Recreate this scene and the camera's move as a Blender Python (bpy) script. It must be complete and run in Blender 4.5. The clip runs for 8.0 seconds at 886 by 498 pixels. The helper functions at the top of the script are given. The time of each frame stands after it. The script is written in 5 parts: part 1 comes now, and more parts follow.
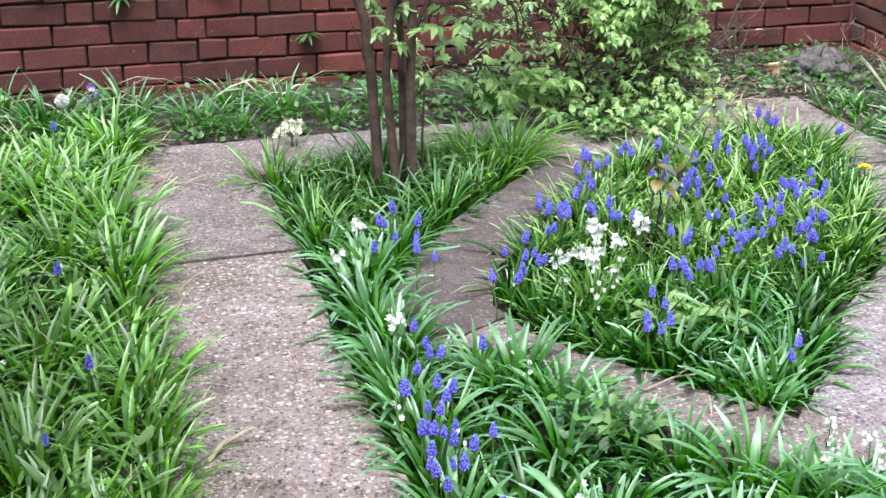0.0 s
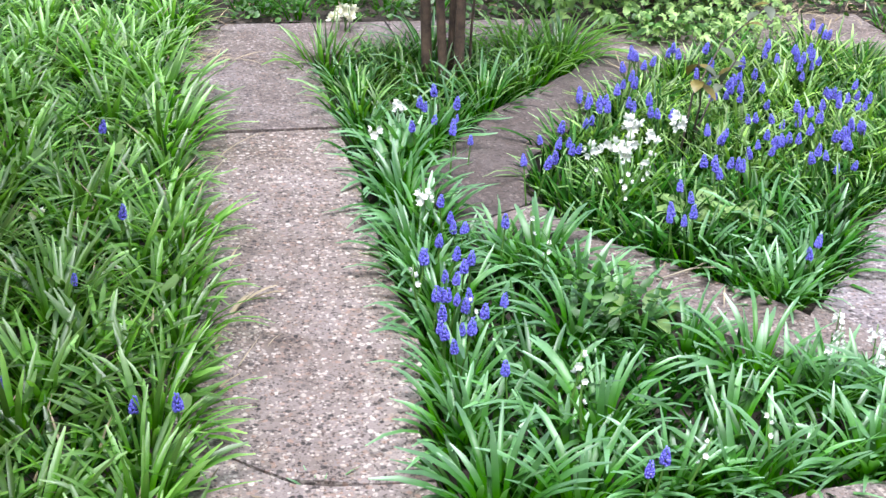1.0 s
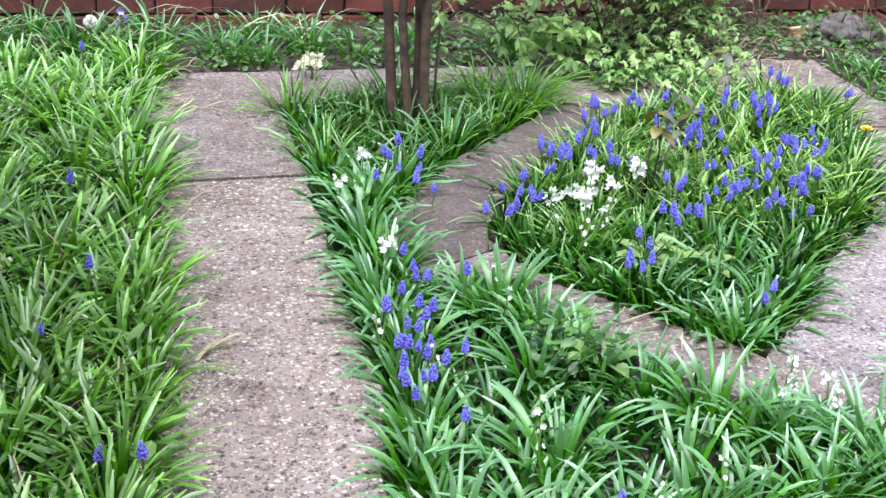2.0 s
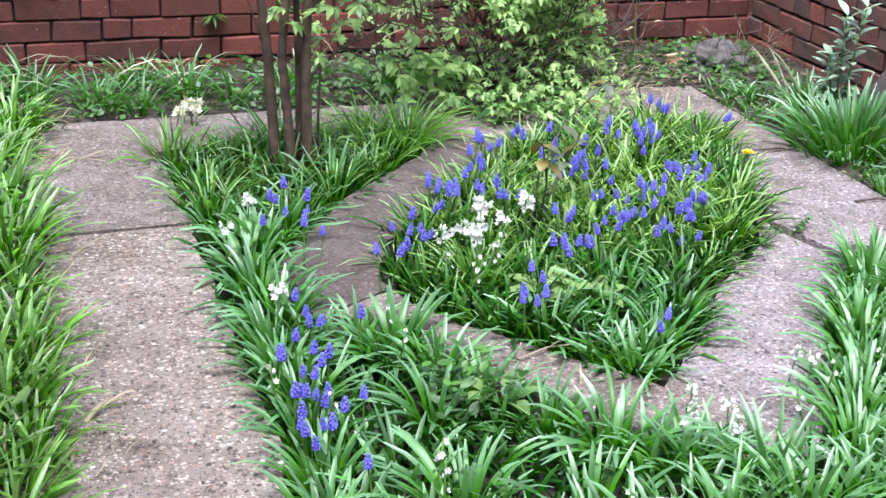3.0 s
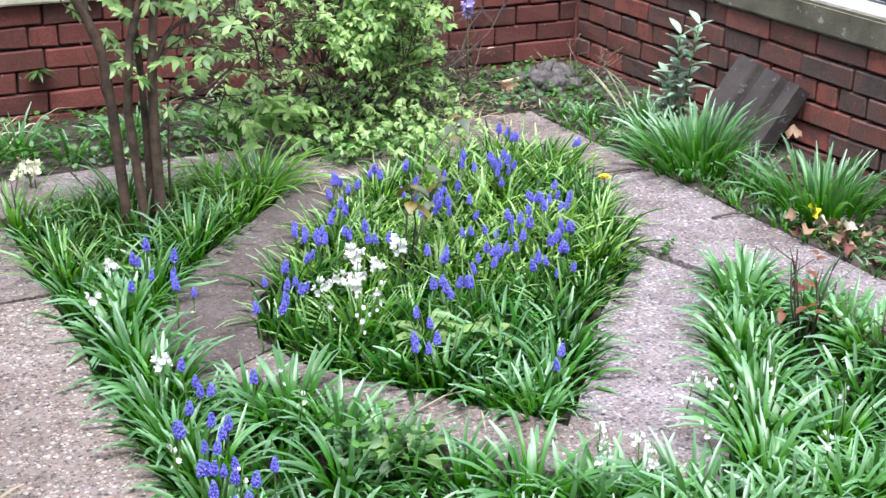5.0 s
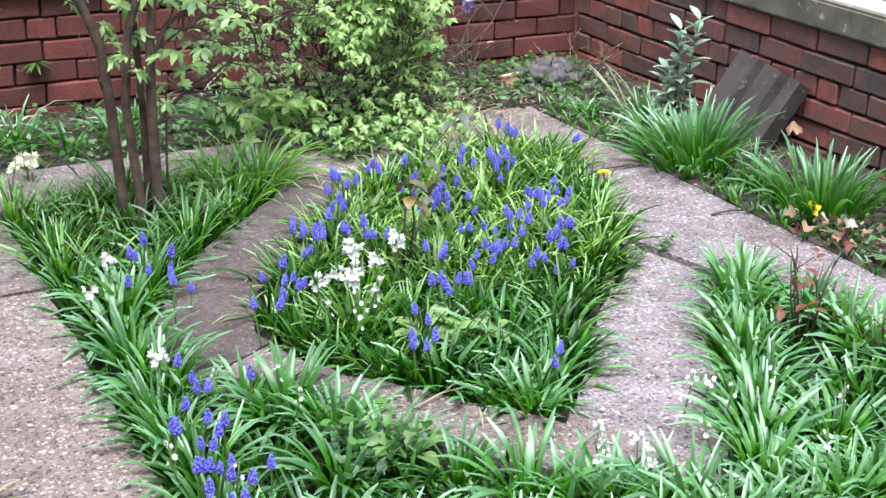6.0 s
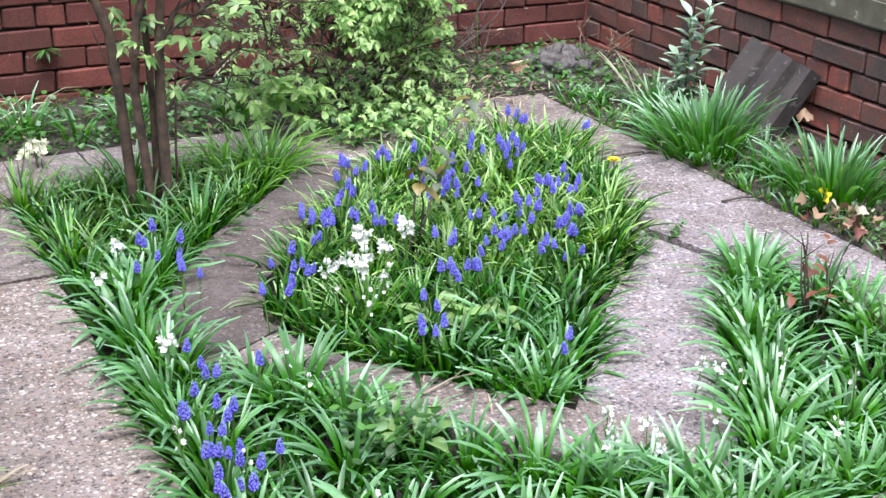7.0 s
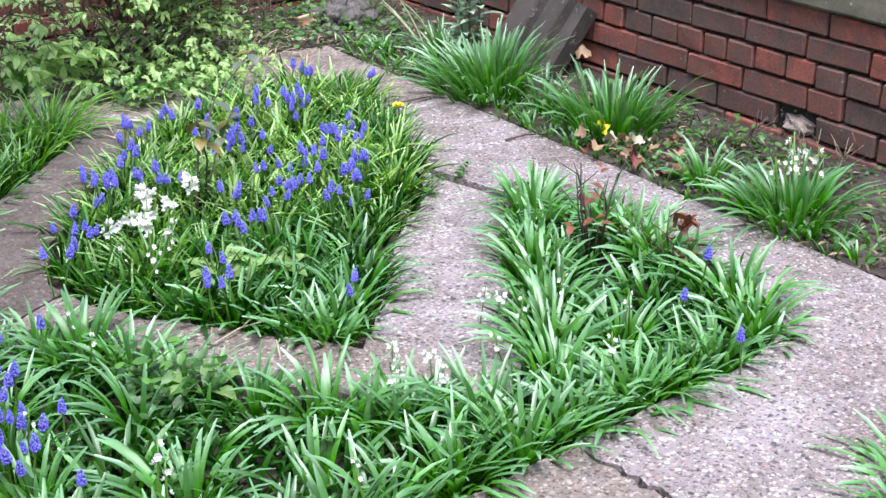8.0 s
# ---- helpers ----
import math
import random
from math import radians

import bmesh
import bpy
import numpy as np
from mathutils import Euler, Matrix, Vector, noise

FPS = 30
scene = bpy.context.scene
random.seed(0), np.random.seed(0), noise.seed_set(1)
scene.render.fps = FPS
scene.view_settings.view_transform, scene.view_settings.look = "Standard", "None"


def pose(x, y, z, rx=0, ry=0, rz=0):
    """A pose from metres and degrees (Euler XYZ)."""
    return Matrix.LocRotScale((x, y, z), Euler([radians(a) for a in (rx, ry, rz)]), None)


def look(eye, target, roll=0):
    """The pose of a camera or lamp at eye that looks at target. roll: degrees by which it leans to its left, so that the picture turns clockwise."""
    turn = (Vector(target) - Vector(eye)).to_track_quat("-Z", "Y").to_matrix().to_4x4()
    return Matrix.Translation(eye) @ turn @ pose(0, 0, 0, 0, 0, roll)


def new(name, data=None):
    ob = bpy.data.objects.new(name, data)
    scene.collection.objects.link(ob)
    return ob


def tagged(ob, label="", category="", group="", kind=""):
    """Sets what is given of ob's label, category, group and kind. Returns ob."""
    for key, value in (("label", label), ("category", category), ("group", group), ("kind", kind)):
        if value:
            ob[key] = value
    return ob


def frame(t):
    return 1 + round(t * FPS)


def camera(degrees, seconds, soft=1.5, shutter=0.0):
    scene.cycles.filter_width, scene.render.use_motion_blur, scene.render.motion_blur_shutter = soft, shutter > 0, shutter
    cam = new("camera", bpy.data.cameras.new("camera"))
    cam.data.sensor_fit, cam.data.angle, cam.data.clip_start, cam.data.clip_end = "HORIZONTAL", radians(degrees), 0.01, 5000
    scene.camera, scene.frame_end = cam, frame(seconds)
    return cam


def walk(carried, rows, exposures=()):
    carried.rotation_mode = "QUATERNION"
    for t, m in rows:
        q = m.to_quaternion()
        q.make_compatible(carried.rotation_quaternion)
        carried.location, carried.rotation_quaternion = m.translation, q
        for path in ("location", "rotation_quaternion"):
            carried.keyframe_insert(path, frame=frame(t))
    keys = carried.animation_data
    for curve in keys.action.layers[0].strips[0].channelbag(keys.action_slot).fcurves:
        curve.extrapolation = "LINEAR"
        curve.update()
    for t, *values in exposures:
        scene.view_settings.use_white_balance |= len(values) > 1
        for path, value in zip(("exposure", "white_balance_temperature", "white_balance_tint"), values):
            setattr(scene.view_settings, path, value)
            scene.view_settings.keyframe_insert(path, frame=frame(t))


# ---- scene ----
cam = camera(34.0, 8.0, soft=1.5)
PATH = [
    (0, (-3.117, -4.881, 1.388), (-2.585, -3.106, 0.635), 0.4),
    (0.1, (-3.116, -4.896, 1.396), (-2.617, -3.094, 0.684), 2.8),
    (0.2, (-3.1, -4.902, 1.388), (-2.652, -3.067, 0.729), 3.3),
    (0.3, (-3.111, -4.947, 1.347), (-2.699, -3.11, 0.673), 3.1),
    (0.4, (-3.094, -4.926, 1.305), (-2.702, -3.101, 0.587), 3.3),
    (0.5, (-3.068, -4.976, 1.333), (-2.681, -3.165, 0.578), 2.9),
    (0.7, (-3.068, -4.987, 1.338), (-2.616, -3.216, 0.525), 3.9),
    (0.9, (-3.055, -5.000, 1.336), (-2.630, -3.245, 0.476), 3.5),
    (1, (-3.05, -4.999, 1.331), (-2.621, -3.242, 0.476), 3.0),
    (2.3, (-3.035, -5.051, 1.370), (-2.554, -3.271, 0.594), 2.7),
    (2.5, (-3.032, -5.049, 1.366), (-2.538, -3.266, 0.607), 1.9),
    (2.8, (-3.028, -5.028, 1.362), (-2.461, -3.267, 0.603), 2.2),
    (3, (-3.04, -4.999, 1.363), (-2.418, -3.253, 0.611), 2.2),
    (3.5, (-3.142, -4.905, 1.378), (-2.311, -3.243, 0.638), 1.5),
    (4, (-3.18, -4.874, 1.411), (-2.305, -3.194, 0.769), 2.7),
    (4.5, (-3.178, -4.86, 1.398), (-2.301, -3.205, 0.697), 0.6),
    (6, (-3.166, -4.836, 1.398), (-2.29, -3.193, 0.668), 1.1),
    (6.5, (-3.167, -4.827, 1.393), (-2.297, -3.182, 0.66), 1.8),
    (7, (-3.163, -4.834, 1.387), (-2.301, -3.189, 0.644), 1.0),
    (7.5, (-3.141, -4.866, 1.383), (-2.262, -3.238, 0.624), -0.9),
    (7.7, (-3.126, -4.886, 1.380), (-2.161, -3.310, 0.617), -0.2),
    (7.8, (-3.120, -4.902, 1.366), (-2.120, -3.355, 0.593), -0.1),
    (8, (-3.101, -4.923, 1.363), (-2.046, -3.418, 0.574), -0.1),
]
walk(cam, [(t, look(eye, target, roll)) for t, eye, target, roll in PATH])

# ---- light ----
world = bpy.data.worlds.new("overcast")
scene.world = world
world.use_nodes = True
wn = world.node_tree.nodes
sky = wn.new("ShaderNodeTexSky")
sky.sky_type, sky.sun_disc = "NISHITA", False
sky.sun_elevation, sky.sun_rotation = radians(72), radians(203)
sky.air_density, sky.dust_density, sky.ozone_density = 1.0, 4.0, 1.0
world.node_tree.links.new(sky.outputs[0], wn["Background"].inputs[0])
wn["Background"].inputs[1].default_value = 0.098
sun_data = bpy.data.lights.new("sun", "SUN")
sun_data.energy, sun_data.angle, sun_data.color = 2.88, radians(40), (0.87, 0.95, 1.06)
sun = new("sun", sun_data)
sun.matrix_world = look((-1.5 - 1.0, -2.0 - 2.4, 8.0), (-1.5, -2.0, 0))
scene.view_settings.exposure = 1.49


# ---- materials ----
def mat(name, base, rough=0.7, metal=0.0):
    m = bpy.data.materials.new(name)
    m.use_nodes = True
    b = m.node_tree.nodes["Principled BSDF"]
    b.inputs["Base Color"].default_value = (*base, 1)
    b.inputs["Roughness"].default_value = rough
    b.inputs["Metallic"].default_value = metal
    return m, m.node_tree.nodes, m.node_tree.links, b


def ramp(n, stops):
    r = n.new("ShaderNodeValToRGB")
    e = r.color_ramp.elements
    while len(e) < len(stops):
        e.new(0.5)
    for el, (p, c) in zip(e, stops):
        el.position, el.color = p, (*c, 1)
    return r


def noise_node(n, l, scale, detail=5, coords=None, rough=0.6):
    t = n.new("ShaderNodeTexNoise")
    t.inputs["Scale"].default_value, t.inputs["Detail"].default_value, t.inputs["Roughness"].default_value = scale, detail, rough
    if coords:
        l.new(coords, t.inputs["Vector"])
    return t


def world_coords(n):
    return n.new("ShaderNodeNewGeometry").outputs["Position"]


def bump(n, l, b, height, strength=0.4, distance=0.004):
    k = n.new("ShaderNodeBump")
    k.inputs["Strength"].default_value, k.inputs["Distance"].default_value = strength, distance
    l.new(height, k.inputs["Height"])
    l.new(k.outputs[0], b.inputs["Normal"])
    return k


def mixc(n, l, a, b, f, mode="MIX"):
    m = n.new("ShaderNodeMix")
    m.data_type, m.blend_type = "RGBA", mode
    for sock, v in ((m.inputs[0], f), (m.inputs[6], a), (m.inputs[7], b)):
        if isinstance(v, (int, float)):
            sock.default_value = v
        elif isinstance(v, tuple):
            sock.default_value = (*v, 1)
        else:
            l.new(v, sock)
    return m.outputs[2]


def concrete_material(name, tone, coarse=1.0):
    """Weathered exposed-aggregate concrete: grit, packed pebbles, pits and pale chips."""
    m, n, l, b = mat(name, (0.3, 0.25, 0.24), 0.88)
    co = world_coords(n)
    warp = noise_node(n, l, 70, 2, co)
    wv = n.new("ShaderNodeVectorMath")
    wv.operation = "MULTIPLY_ADD"
    l.new(warp.outputs["Color"], wv.inputs[0])
    wv.inputs[1].default_value = (0.007, 0.007, 0.007)
    l.new(co, wv.inputs[2])
    big = noise_node(n, l, 2.2, 8, co, 0.65)
    ground_tone = ramp(n, [(0.32, (0.215, 0.178, 0.163)), (0.5, (0.3, 0.262, 0.256)), (0.68, (0.365, 0.33, 0.338))])
    l.new(big.outputs[0], ground_tone.inputs[0])
    c = ground_tone.outputs[0]
    for scale, share, r, stops in ((150, 0.45, 0.42, [(0.0, (0.06, 0.05, 0.05)), (0.25, (0.18, 0.16, 0.16)), (0.45, (0.4, 0.29, 0.25)), (0.7, (0.44, 0.4, 0.385)), (1.0, (0.72, 0.68, 0.65))]), (84, 0.55, 0.4, [(0.0, (0.05, 0.045, 0.046)), (0.22, (0.2, 0.18, 0.18)), (0.42, (0.42, 0.3, 0.255)), (0.68, (0.43, 0.39, 0.37)), (1.0, (0.75, 0.71, 0.68))])):
        stone = n.new("ShaderNodeTexVoronoi")
        stone.inputs["Scale"].default_value = scale
        l.new(wv.outputs[0], stone.inputs["Vector"])
        sep = n.new("ShaderNodeSeparateColor")
        l.new(stone.outputs["Color"], sep.inputs[0])
        tint = ramp(n, stops)
        l.new(sep.outputs[0], tint.inputs[0])
        some = ramp(n, [(share, (0, 0, 0)), (share + 0.02, (coarse, coarse, coarse))])
        l.new(sep.outputs[1], some.inputs[0])
        disc = ramp(n, [(r, (1, 1, 1)), (r + 0.12, (0, 0, 0))])
        l.new(stone.outputs["Distance"], disc.inputs[0])
        c = mixc(n, l, c, tint.outputs[0], mixc(n, l, some.outputs[0], disc.outputs[0], 1.0, "MULTIPLY"))
    grain = noise_node(n, l, 260, 3, co)
    grit = ramp(n, [(0.32, (0.75, 0.74, 0.73)), (0.68, (1.17, 1.16, 1.15))])
    l.new(grain.outputs[0], grit.inputs[0])
    c = mixc(n, l, c, grit.outputs[0], 0.5, "MULTIPLY")
    hollow = noise_node(n, l, 110, 3, co, 0.7)
    pits = ramp(n, [(0.38, (0.2, 0.17, 0.16)), (0.45, (1, 1, 1))])
    l.new(hollow.outputs[0], pits.inputs[0])
    c = mixc(n, l, c, pits.outputs[0], 0.8, "MULTIPLY")
    chip_v = n.new("ShaderNodeTexVoronoi")
    chip_v.inputs["Scale"].default_value = 64
    l.new(wv.outputs[0], chip_v.inputs["Vector"])
    sep = n.new("ShaderNodeSeparateColor")
    l.new(chip_v.outputs["Color"], sep.inputs[0])
    rare = ramp(n, [(0.8, (0, 0, 0)), (0.83, (1, 1, 1))])
    l.new(sep.outputs[1], rare.inputs[0])
    small = ramp(n, [(0.22, (1, 1, 1)), (0.3, (0, 0, 0))])
    l.new(chip_v.outputs["Distance"], small.inputs[0])
    chip = mixc(n, l, rare.outputs[0], small.outputs[0], 1.0, "MULTIPLY")
    c = mixc(n, l, c, (0.56, 0.52, 0.5), chip)
    stain_n = noise_node(n, l, 7, 6, co, 0.7)
    stain = ramp(n, [(0.36, (0.56, 0.51, 0.47)), (0.58, (1.04, 1.04, 1.05))])
    l.new(stain_n.outputs[0], stain.inputs[0])
    c = mixc(n, l, c, stain.outputs[0], 0.7, "MULTIPLY")
    c = mixc(n, l, c, tone, 1.0, "MULTIPLY")
    l.new(c, b.inputs["Base Color"])
    bump(n, l, b, hollow.outputs[0], 0.7, 0.006)
    return m


def soil_material():
    m, n, l, b = mat("garden_soil", (0.05, 0.035, 0.025), 0.95)
    co = world_coords(n)
    a = noise_node(n, l, 40, 8, co)
    r = ramp(n, [(0.3, (0.013, 0.009, 0.007)), (0.6, (0.04, 0.028, 0.021)), (0.8, (0.085, 0.062, 0.046))])
    l.new(a.outputs[0], r.inputs[0])
    d = noise_node(n, l, 6, 5, co)
    dry = ramp(n, [(0.45, (0, 0, 0)), (0.65, (0.3, 0.3, 0.3))])
    l.new(d.outputs[0], dry.inputs[0])
    c = mixc(n, l, r.outputs[0], (0.15, 0.12, 0.105), dry.outputs[0])
    l.new(c, b.inputs["Base Color"])
    bump(n, l, b, a.outputs[0], 0.8, 0.02)
    return m


def brick_material(name, stops, blotch):
    """Fired clay: a tone for each brick, sooty blotches within it, grain and a few lime specks."""
    m, n, l, b = mat(name, (0.25, 0.06, 0.04), 0.9)
    b.inputs["Specular IOR Level"].default_value = 0.2
    info = n.new("ShaderNodeObjectInfo")
    co = world_coords(n)
    w = noise_node(n, l, 13, 6, co, 0.65)
    mixed = n.new("ShaderNodeMath")
    mixed.operation = "MULTIPLY_ADD"
    l.new(w.outputs[0], mixed.inputs[0])
    mixed.inputs[1].default_value = blotch
    part_of = n.new("ShaderNodeMath")
    part_of.operation = "MULTIPLY_ADD"
    l.new(info.outputs["Random"], part_of.inputs[0])
    part_of.inputs[1].default_value, part_of.inputs[2].default_value = 0.72, 0.2
    l.new(part_of.outputs[0], mixed.inputs[2])
    off = n.new("ShaderNodeMath")
    off.operation = "SUBTRACT"
    l.new(mixed.outputs[0], off.inputs[0])
    off.inputs[1].default_value = blotch / 2
    tint = ramp(n, stops)
    l.new(off.outputs[0], tint.inputs[0])
    g = noise_node(n, l, 150, 4, co)
    grain = ramp(n, [(0.3, (0.68, 0.68, 0.68)), (0.7, (1.22, 1.2, 1.2))])
    l.new(g.outputs[0], grain.inputs[0])
    c = mixc(n, l, tint.outputs[0], grain.outputs[0], 0.9, "MULTIPLY")
    lime = noise_node(n, l, 55, 3, co)
    specks = ramp(n, [(0.69, (0, 0, 0)), (0.74, (0.55, 0.55, 0.55))])
    l.new(lime.outputs[0], specks.inputs[0])
    c = mixc(n, l, c, (0.42, 0.38, 0.35), specks.outputs[0])
    l.new(c, b.inputs["Base Color"])
    bump(n, l, b, w.outputs[0], 0.5, 0.006)
    return m


def rough_material(name, lo, hi, scale, rough=0.85, spots=None, relief=0.35):
    m, n, l, b = mat(name, lo, rough)
    co = world_coords(n)
    a = noise_node(n, l, scale, 8, co)
    r = ramp(n, [(0.32, lo), (0.68, hi)])
    l.new(a.outputs[0], r.inputs[0])
    c = r.outputs[0]
    if spots:
        v = noise_node(n, l, scale * 3.5, 3, co)
        s = ramp(n, [(0.62, (0, 0, 0)), (0.7, (1, 1, 1))])
        l.new(v.outputs[0], s.inputs[0])
        c = mixc(n, l, c, spots, s.outputs[0])
    l.new(c, b.inputs["Base Color"])
    f = noise_node(n, l, scale * 14, 4, co)
    bump(n, l, b, f.outputs[0], relief, 0.003)
    return m


def leaf_material(name, dark, light, rough=0.36, island=False, through_light=0.3, glow=(1.6, 1.7, 0.8)):
    m, n, l, b = mat(name, dark, rough)
    b.inputs["Specular IOR Level"].default_value = 0.55
    if island:
        rnd = n.new("ShaderNodeNewGeometry").outputs["Random Per Island"]
    else:
        rnd = n.new("ShaderNodeObjectInfo").outputs["Random"]
        isl = n.new("ShaderNodeNewGeometry").outputs["Random Per Island"]
        add = n.new("ShaderNodeMath")
        add.operation = "MULTIPLY_ADD"
        l.new(isl, add.inputs[0])
        add.inputs[1].default_value = 0.65
        half = n.new("ShaderNodeMath")
        half.operation = "MULTIPLY"
        l.new(rnd, half.inputs[0])
        half.inputs[1].default_value = 0.35
        l.new(half.outputs[0], add.inputs[2])
        rnd = add.outputs[0]
    r = ramp(n, [(0.0, dark), (0.75, light), (1.0, tuple(min(1, v * 1.35) for v in light))])
    l.new(rnd, r.inputs[0])
    co = world_coords(n)
    a = noise_node(n, l, 25, 3, co)
    v = ramp(n, [(0.3, (0.75, 0.75, 0.75)), (0.7, (1.2, 1.15, 1.1))])
    l.new(a.outputs[0], v.inputs[0])
    c = mixc(n, l, r.outputs[0], v.outputs[0], 0.9, "MULTIPLY")
    l.new(c, b.inputs["Base Color"])
    tr = n.new("ShaderNodeBsdfTranslucent")
    bright = mixc(n, l, c, glow, 1.0, "MULTIPLY")
    l.new(bright, tr.inputs[0])
    mx = n.new("ShaderNodeMixShader")
    mx.inputs[0].default_value = through_light
    l.new(b.outputs[0], mx.inputs[1])
    l.new(tr.outputs[0], mx.inputs[2])
    l.new(mx.outputs[0], n["Material Output"].inputs[0])
    return m


def strap_material(name, base, tip, island, through_light=0.2, wax_coat=0.55):
    """Bulb leaf: fresh green at its foot, waxy and greyer towards the tip, with highlights painted in."""
    m = leaf_material(name, base, base, 0.46, island, through_light, (1.7, 1.9, 0.7))
    n, l = m.node_tree.nodes, m.node_tree.links
    b = n["Principled BSDF"]
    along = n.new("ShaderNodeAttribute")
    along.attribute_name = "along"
    # pale tip colour carries sky highlights, the deeper foot the shade among leaves
    tip_highlight = ramp(n, [(0.35, base), (0.7, tuple(0.55 * u + 0.45 * v for u, v in zip(base, tip))), (1.0, tip)])
    l.new(along.outputs["Fac"], tip_highlight.inputs[0])
    rnd = [k for k in n if k.type == "VALTORGB"][0]
    for el, v in zip(rnd.color_ramp.elements, (0.4, 1.0, 1.55)):
        el.color = (v, v, v * (1.0 if v < 1.2 else 0.9), 1)
    c = mixc(n, l, tip_highlight.outputs[0], rnd.outputs[0], 1.0, "MULTIPLY")
    old = [k for k in l if k.from_node == rnd and k.to_node.type == "MIX" and k.to_socket.name == "A" and k.to_node != c.node]
    for k in old:
        sock = k.to_socket
        l.remove(k)
        l.new(c, sock)
    sheen = ramp(n, [(0.25, (0.0, 0.0, 0.0)), (0.65, (wax_coat * 0.6,) * 3), (1.0, (wax_coat,) * 3)])
    l.new(along.outputs["Fac"], sheen.inputs[0])
    l.new(sheen.outputs[0], b.inputs["Coat Weight"])
    l.new(sheen.outputs[0], b.inputs["Specular IOR Level"])
    b.inputs["Coat IOR"].default_value = 1.6
    b.inputs["Coat Roughness"].default_value = 0.35
    return m


CONCRETE = concrete_material("exposed_aggregate_concrete", (0.7, 0.67, 0.71), 0.9)
CONCRETE_LIGHT = concrete_material("pale_beige_concrete", (0.8, 0.735, 0.685), 1.0)
# two darker tones, set slab by slab
CONCRETE_MID = concrete_material("greyish_worn_concrete", (0.6, 0.55, 0.53), 0.8)
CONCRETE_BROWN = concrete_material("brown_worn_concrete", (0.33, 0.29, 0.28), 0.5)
SOIL = soil_material()
BRICK_RED = brick_material("red_brick", [(0.0, (0.052, 0.028, 0.025)), (0.3, (0.1, 0.04, 0.034)), (0.7, (0.143, 0.048, 0.041)), (1.0, (0.195, 0.062, 0.051))], 1.0)
BRICK_DARK = brick_material("weathered_brick", [(0.0, (0.088, 0.068, 0.062)), (0.3, (0.128, 0.082, 0.072)), (0.6, (0.168, 0.08, 0.066)), (0.85, (0.215, 0.082, 0.066)), (1.0, (0.29, 0.095, 0.075))], 2.0)
SIDE_MORTAR = rough_material("patchy_mortar", (0.009, 0.008, 0.007), (0.04, 0.034, 0.03), 16, 0.95, (0.3, 0.27, 0.24))
MORTAR = rough_material("dark_mortar", (0.008, 0.007, 0.006), (0.03, 0.025, 0.022), 18)
COPING_CREAM = rough_material("cream_painted_stone", (0.4, 0.36, 0.28), (0.68, 0.62, 0.5), 9, 0.8, (0.3, 0.27, 0.21), 0.5)
COPING_GREY = rough_material("lichened_stone", (0.085, 0.075, 0.052), (0.19, 0.17, 0.125), 8, 0.95, (0.36, 0.34, 0.28), 0.7)
BLACK_IRON = rough_material("black_painted_iron", (0.012, 0.013, 0.02), (0.022, 0.024, 0.035), 20, 0.4, None, 0.1)
PALE_PAVING = rough_material("pale_pavement", (0.36, 0.35, 0.385), (0.45, 0.44, 0.48), 4, 0.8)
YARD = rough_material("reddish_yard_ground", (0.07, 0.045, 0.045), (0.24, 0.16, 0.16), 3, 0.9, (0.4, 0.34, 0.36))
BARK = rough_material("brown_bark", (0.028, 0.017, 0.012), (0.12, 0.075, 0.05), 30, 0.85, None, 0.7)
BLUE = leaf_material("grape_hyacinth_blue", (0.095, 0.06, 0.45), (0.2, 0.2, 0.84), 0.5, True, 0.2, (1.05, 1.05, 1.05))
WHITE = leaf_material("white_petals", (0.78, 0.8, 0.76), (0.88, 0.89, 0.86), 0.5, True, 0.25, (1.05, 1.05, 1.05))
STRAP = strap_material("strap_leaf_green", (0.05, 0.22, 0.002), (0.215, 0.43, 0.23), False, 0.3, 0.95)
# low filler leaves; shade between the clumps is put into this near-black green
STRAP_SHADE = strap_material("leaf_carpet_green", (0.005, 0.045, 0.001), (0.028, 0.12, 0.01), True, 0.18, 0.2)
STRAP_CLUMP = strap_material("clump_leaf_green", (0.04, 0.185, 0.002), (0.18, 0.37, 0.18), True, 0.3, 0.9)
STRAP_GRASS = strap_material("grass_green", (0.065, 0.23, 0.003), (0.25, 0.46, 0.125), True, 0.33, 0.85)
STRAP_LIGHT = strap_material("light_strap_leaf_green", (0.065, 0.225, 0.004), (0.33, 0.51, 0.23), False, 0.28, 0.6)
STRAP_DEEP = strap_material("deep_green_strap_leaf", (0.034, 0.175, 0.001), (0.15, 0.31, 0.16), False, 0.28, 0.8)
TREE_LEAF = leaf_material("fresh_tree_leaf", (0.105, 0.22, 0.06), (0.26, 0.39, 0.14), 0.42, True, 0.32, (1.25, 1.4, 0.8))
SHRUB_LEAF = leaf_material("yellowish_shrub_leaf", (0.125, 0.26, 0.07), (0.37, 0.53, 0.2), 0.45, True, 0.42, (1.25, 1.4, 0.7))
STEM = leaf_material("flower_stem_green", (0.05, 0.14, 0.02), (0.09, 0.2, 0.03), 0.5, True, 0.1)
RED_PAINT = rough_material("red_masonry_paint", (0.68, 0.24, 0.23), (0.78, 0.32, 0.3), 6, 0.25)
WHITE_PAINT = rough_material("white_gloss_paint", (0.75, 0.75, 0.73), (0.82, 0.82, 0.8), 8, 0.35, None, 0.05)


